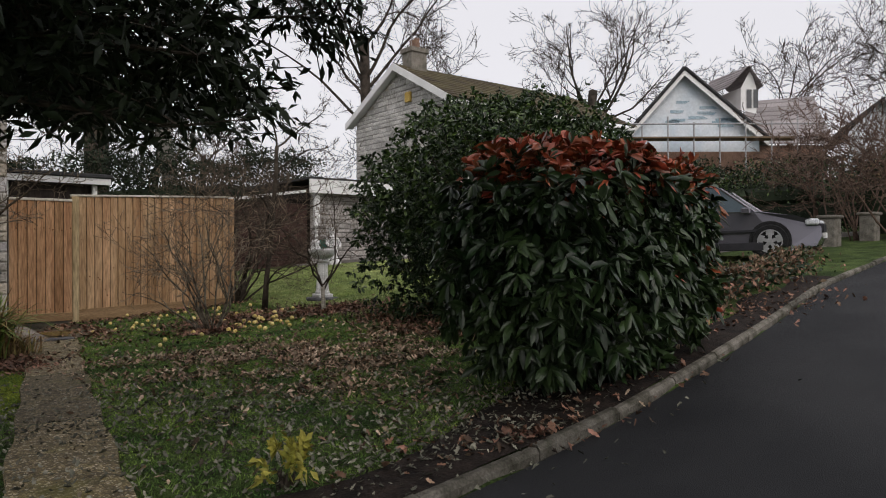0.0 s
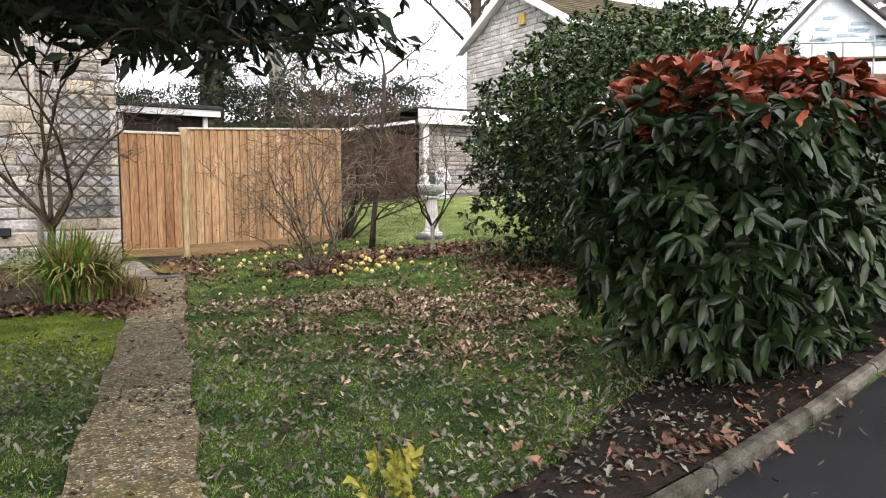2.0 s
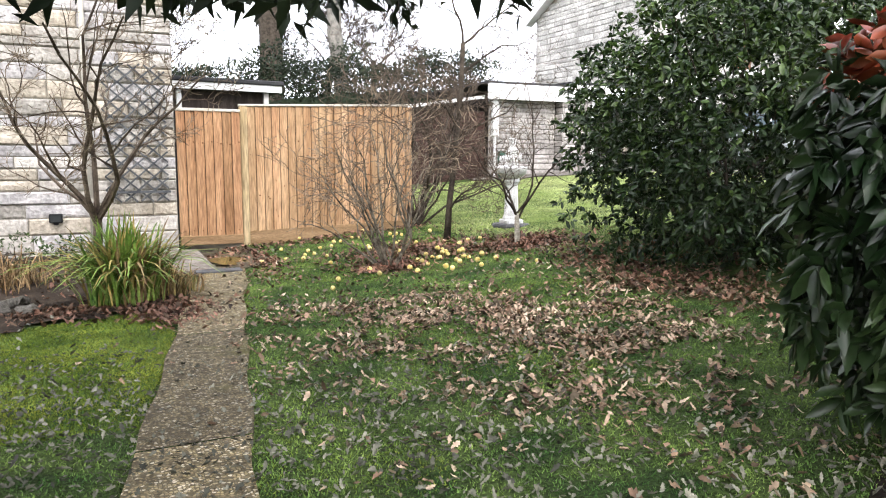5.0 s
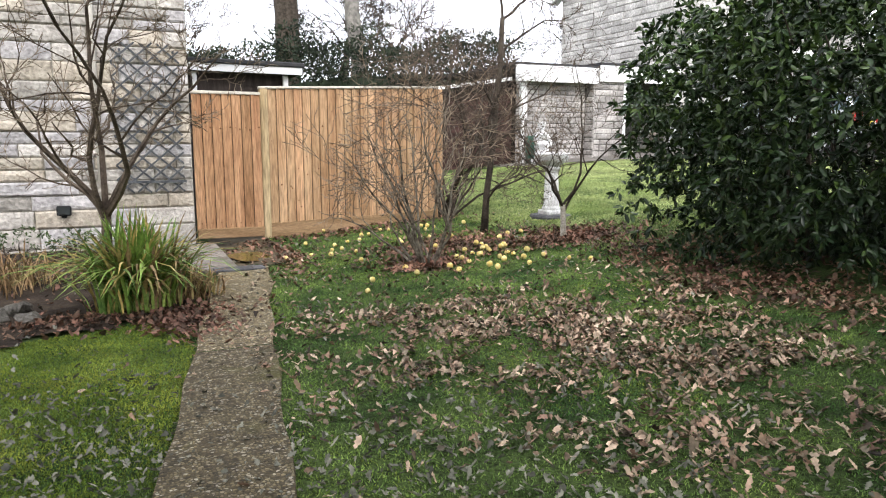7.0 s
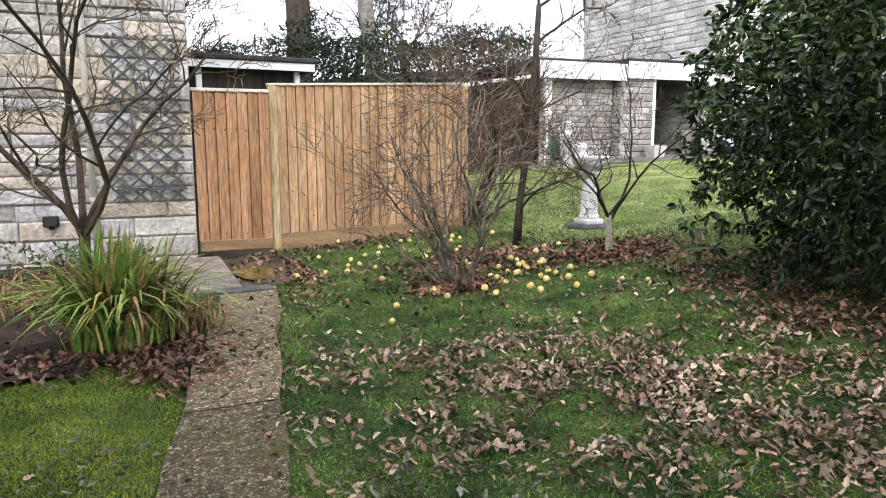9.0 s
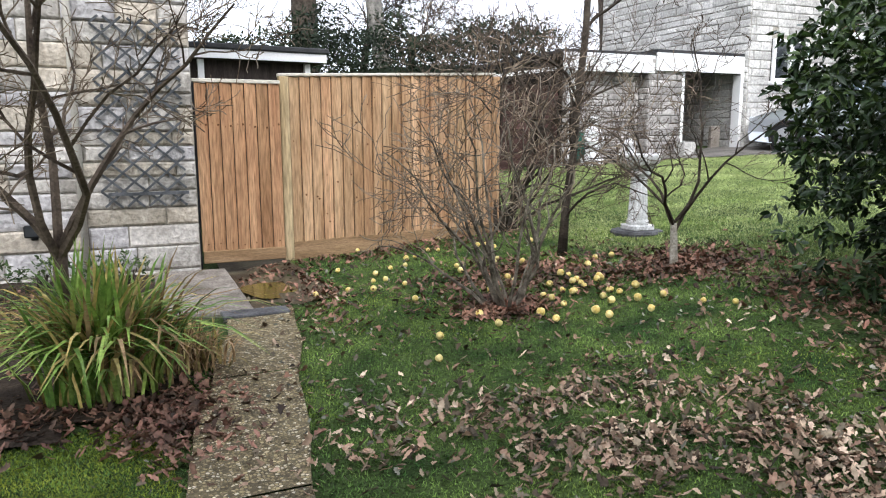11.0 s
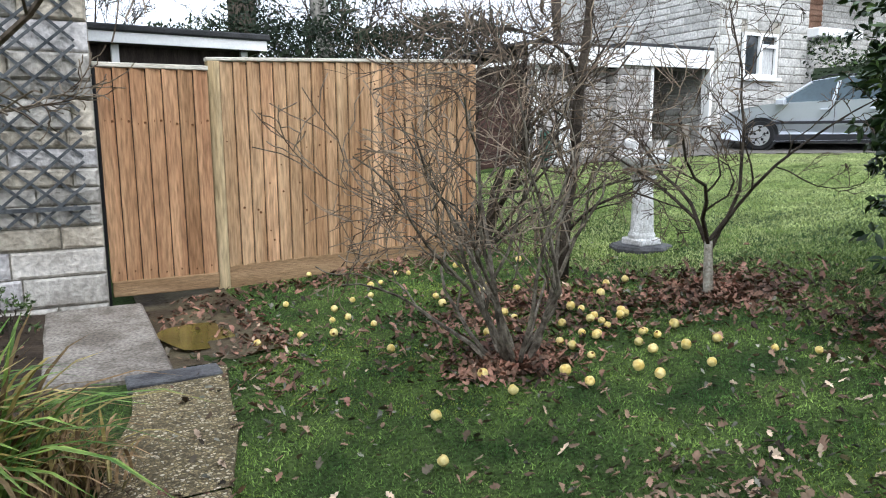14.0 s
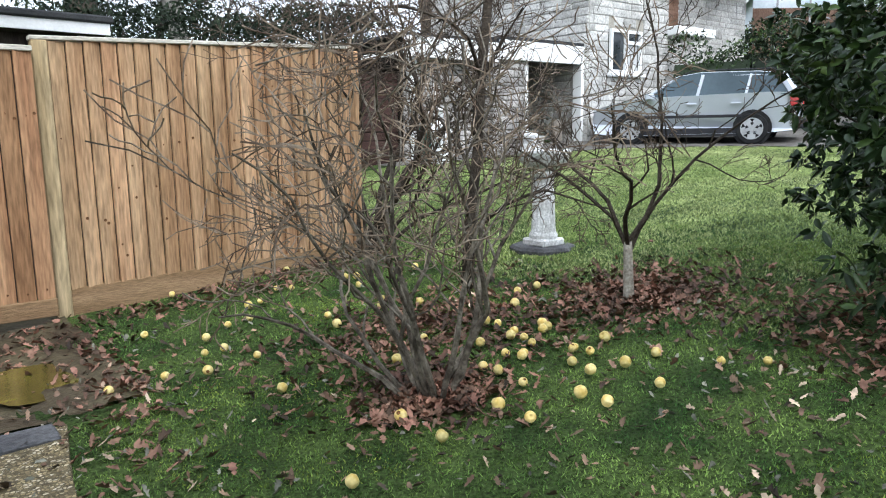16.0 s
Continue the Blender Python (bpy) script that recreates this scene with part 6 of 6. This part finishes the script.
def litter(name, label, pts, size, key, lift=0.02):
    n = len(pts)
    x, y = pts[:, 0], pts[:, 1]
    k = (y > kerb_y(x) - 3) & ~((y > -0.06) & (x > -0.9) & (x < 2.7)) & ~((x < -0.95) & (y > -0.35))
    x, y = x[k], y[k]
    n = len(x)
    z = lawn_z(x, y) + lift * r.random(n) + 0.012
    z = np.where(y < kerb_y(x) - 0.06, ground_z(x, y) - 0.03, z)
    ln = size * r.uniform(0.5, 1.3, n)
    # a lobed leaf, long and narrow, folded along its rib and curled at the tip
    a0 = r.uniform(0, 2 * np.pi, n)
    tx, ty_ = r.normal(size=n) * 0.4, r.normal(size=n) * 0.4
    slim = r.uniform(0.32, 0.62, n)
    curl, fold = r.uniform(-0.3, 0.9, n), r.uniform(-0.2, 0.9, n)
    rim = ((-1.0, 0.0), (-0.55, 0.5), (-0.3, 0.32), (0.0, 0.9), (0.25, 0.55), (0.6, 0.75), (1.0, 0.0), (0.55, -0.8), (0.3, -0.5), (-0.05, -0.95), (-0.3, -0.35), (-0.6, -0.5))
    vs = np.zeros((n, 13, 3))
    vs[:, 0] = np.stack([x, y, z], 1)
    for i, (u, v) in enumerate(rim):
        lu, lv = u * ln * 0.72 * r.uniform(0.85, 1.1, n), v * ln * slim * r.uniform(0.7, 1.2, n)
        dx, dy = np.cos(a0) * lu - np.sin(a0) * lv, np.sin(a0) * lu + np.cos(a0) * lv
        vs[:, i + 1] = np.stack([x + dx, y + dy, z + dx * tx + dy * ty_ + fold * np.abs(lv) + curl * lu * np.abs(u) + 0.004], 1)
    vs[:, 1:, 2] = np.maximum(vs[:, 1:, 2], (z - 0.012)[:, None])
    kk = (np.arange(n) * 13)[:, None]
    fs = np.concatenate([kk + np.array([[0, i + 1, (i + 1) % 12 + 1]]) for i in range(12)])
    mb = Mesh()
    mb.arr.append((vs.reshape(-1, 3), fs, 0))
    tagged(part(name, mb, M[key]), label, "fallen leaves", kind="stuff")


def cloud(cx, cy, sx, sy, n):
    return np.stack([r.normal(cx, sx, n), r.normal(cy, sy, n)], 1)


def band(x0, x1, y0, y1, n):
    return np.stack([r.uniform(x0, x1, n), r.uniform(y0, y1, n)], 1)


drift = (np.concatenate([
    cloud(1.3, -6.3, 0.95, 0.75, 6800), cloud(0.2, -5.6, 0.7, 0.5, 2900), cloud(0.9, -7.6, 0.8, 0.7, 3000), cloud(-0.2, -5.0, 0.3, 0.5, 400), cloud(-0.45, -6.9, 0.3, 0.35, 130), cloud(0.3, -7.8, 0.35, 0.3, 220), cloud(2.2, -6.9, 0.6, 0.6, 420),
    band(-0.8, 3, -9, -2, 420), cloud(-0.5, -9.1, 0.7, 0.5, 260), cloud(-0.45, -4.4, 0.25, 1.2, 130), cloud(0.4, -9.2, 0.7, 0.35, 260), cloud(0.2, -2.0, 0.3, 0.25, 70), cloud(1.2, -6.2, 0.8, 0.6, 1100), cloud(0.2, -5.7, 0.7, 0.5, 500), cloud(2.2, -6.9, 0.7, 0.7, 500), band(-0.8, 3, -9.5, -2, 500)]))
patchy = np.array([noise.noise((float(a) * 1.5, float(b) * 1.9, 4.0)) + 0.6 * noise.noise((float(a) * 4.5, float(b) * 5, 9.0)) for a, b in drift])
drift = drift[patchy + r.normal(size=len(drift)) * 0.34 > 0.1]
litter("leaf_litter", "drifts of pale brown fallen oak leaves on the lawn", drift[::2], 0.034, "litter")
litter("brown_leaf_litter", "dull brown fallen leaves among the pale ones", np.concatenate([drift[1::2], band(-0.8, 3.2, -6.5, -0.6, 1100)]), 0.034, "brown_litter")
litter("red_leaf_litter", "red-brown fallen leaves under the shrubs", np.concatenate([
    cloud(2.8, -5.6, 0.22, 0.9, 420), cloud(1.04, -3.33, 0.17, 0.15, 260), cloud(3.05, -3.0, 0.55, 0.4, 520), cloud(1.6, -2.5, 0.55, 0.45, 320), cloud(-1.35, -4.3, 0.24, 0.3, 360), cloud(-2.1, -4.3, 0.5, 0.2, 420), band(-3.6, -1.45, -4.3, -0.6, 500),
    cloud(1.4, -0.35, 0.8, 0.2, 260), cloud(0.1, -9.95, 0.9, 0.2, 60), cloud(1.4, -9.7, 0.9, 0.15, 60), cloud(-0.35, -1.0, 0.25, 0.4, 90), cloud(3.4, -4.4, 0.4, 0.4, 300), cloud(4.6, -8.6, 1.4, 0.35, 500), cloud(0.3, -10.05, 0.3, 0.08, 110), cloud(1.04, -3.3, 0.2, 0.16, 200), cloud(3.15, -3.0, 0.5, 0.3, 260), cloud(-1.35, -4.3, 0.24, 0.3, 260), cloud(1.6, -2.5, 0.6, 0.45, 400), cloud(1.3, -0.3, 0.8, 0.2, 300), cloud(1.04, -3.3, 0.2, 0.18, 500), cloud(3.0, -3.0, 0.4, 0.25, 900), band(2.9, 4.6, -7.6, -3.9, 1300), cloud(2.65, -6.0, 0.22, 0.8, 350), cloud(1.7, -2.3, 0.4, 0.3, 500), cloud(-0.05, -1.7, 0.1, 0.6, 170), cloud(-0.35, -0.75, 0.25, 0.2, 70), cloud(-0.25, -2.6, 0.14, 0.5, 110), cloud(-1.42, -4.5, 0.14, 0.3, 420)]), 0.042, "red_litter")
litter("grey_leaf_litter", "small silvery shed evergreen leaves over the grass", np.concatenate([
    band(-2.6, 1.0, -10, -6.3, 1100), cloud(-2.2, -7.4, 0.5, 0.9, 1100), cloud(-2.4, -6.1, 0.4, 0.3, 160), cloud(-0.6, -8.0, 0.4, 0.8, 500), cloud(-0.9, -8.6, 0.5, 0.7, 420), band(-2.8, 3.5, -6.5, -1, 420), band(-2, 4, -12.4, -10.4, 34), cloud(-0.3, -9.8, 0.6, 0.3, 500), cloud(0.3, -9.8, 0.8, 0.2, 160), cloud(0.7, -9.1, 0.5, 0.3, 220), band(-0.9, 3.5, -6, -1, 500), band(-2.8, 1.5, -9.5, -6.5, 900)]), 0.026, "grey_litter")

# ---- house stones, last ----
r5 = random.Random(77)


def house_stone(v, f):
    part("stone", Mesh().add(v, f), M[r5.choice(("stone", "stone", "stone_tan", "stone_lilac"))], house)


stone_face((-0.945, -0.24, -0.3), (-1, 0, 0), (0, -1, 0), 3.0, 4.6, r5, None, row=(0.11, 0.25), lengths=(0.32, 0.95), proud=0.034, gap=0.013, emit=house_stone)
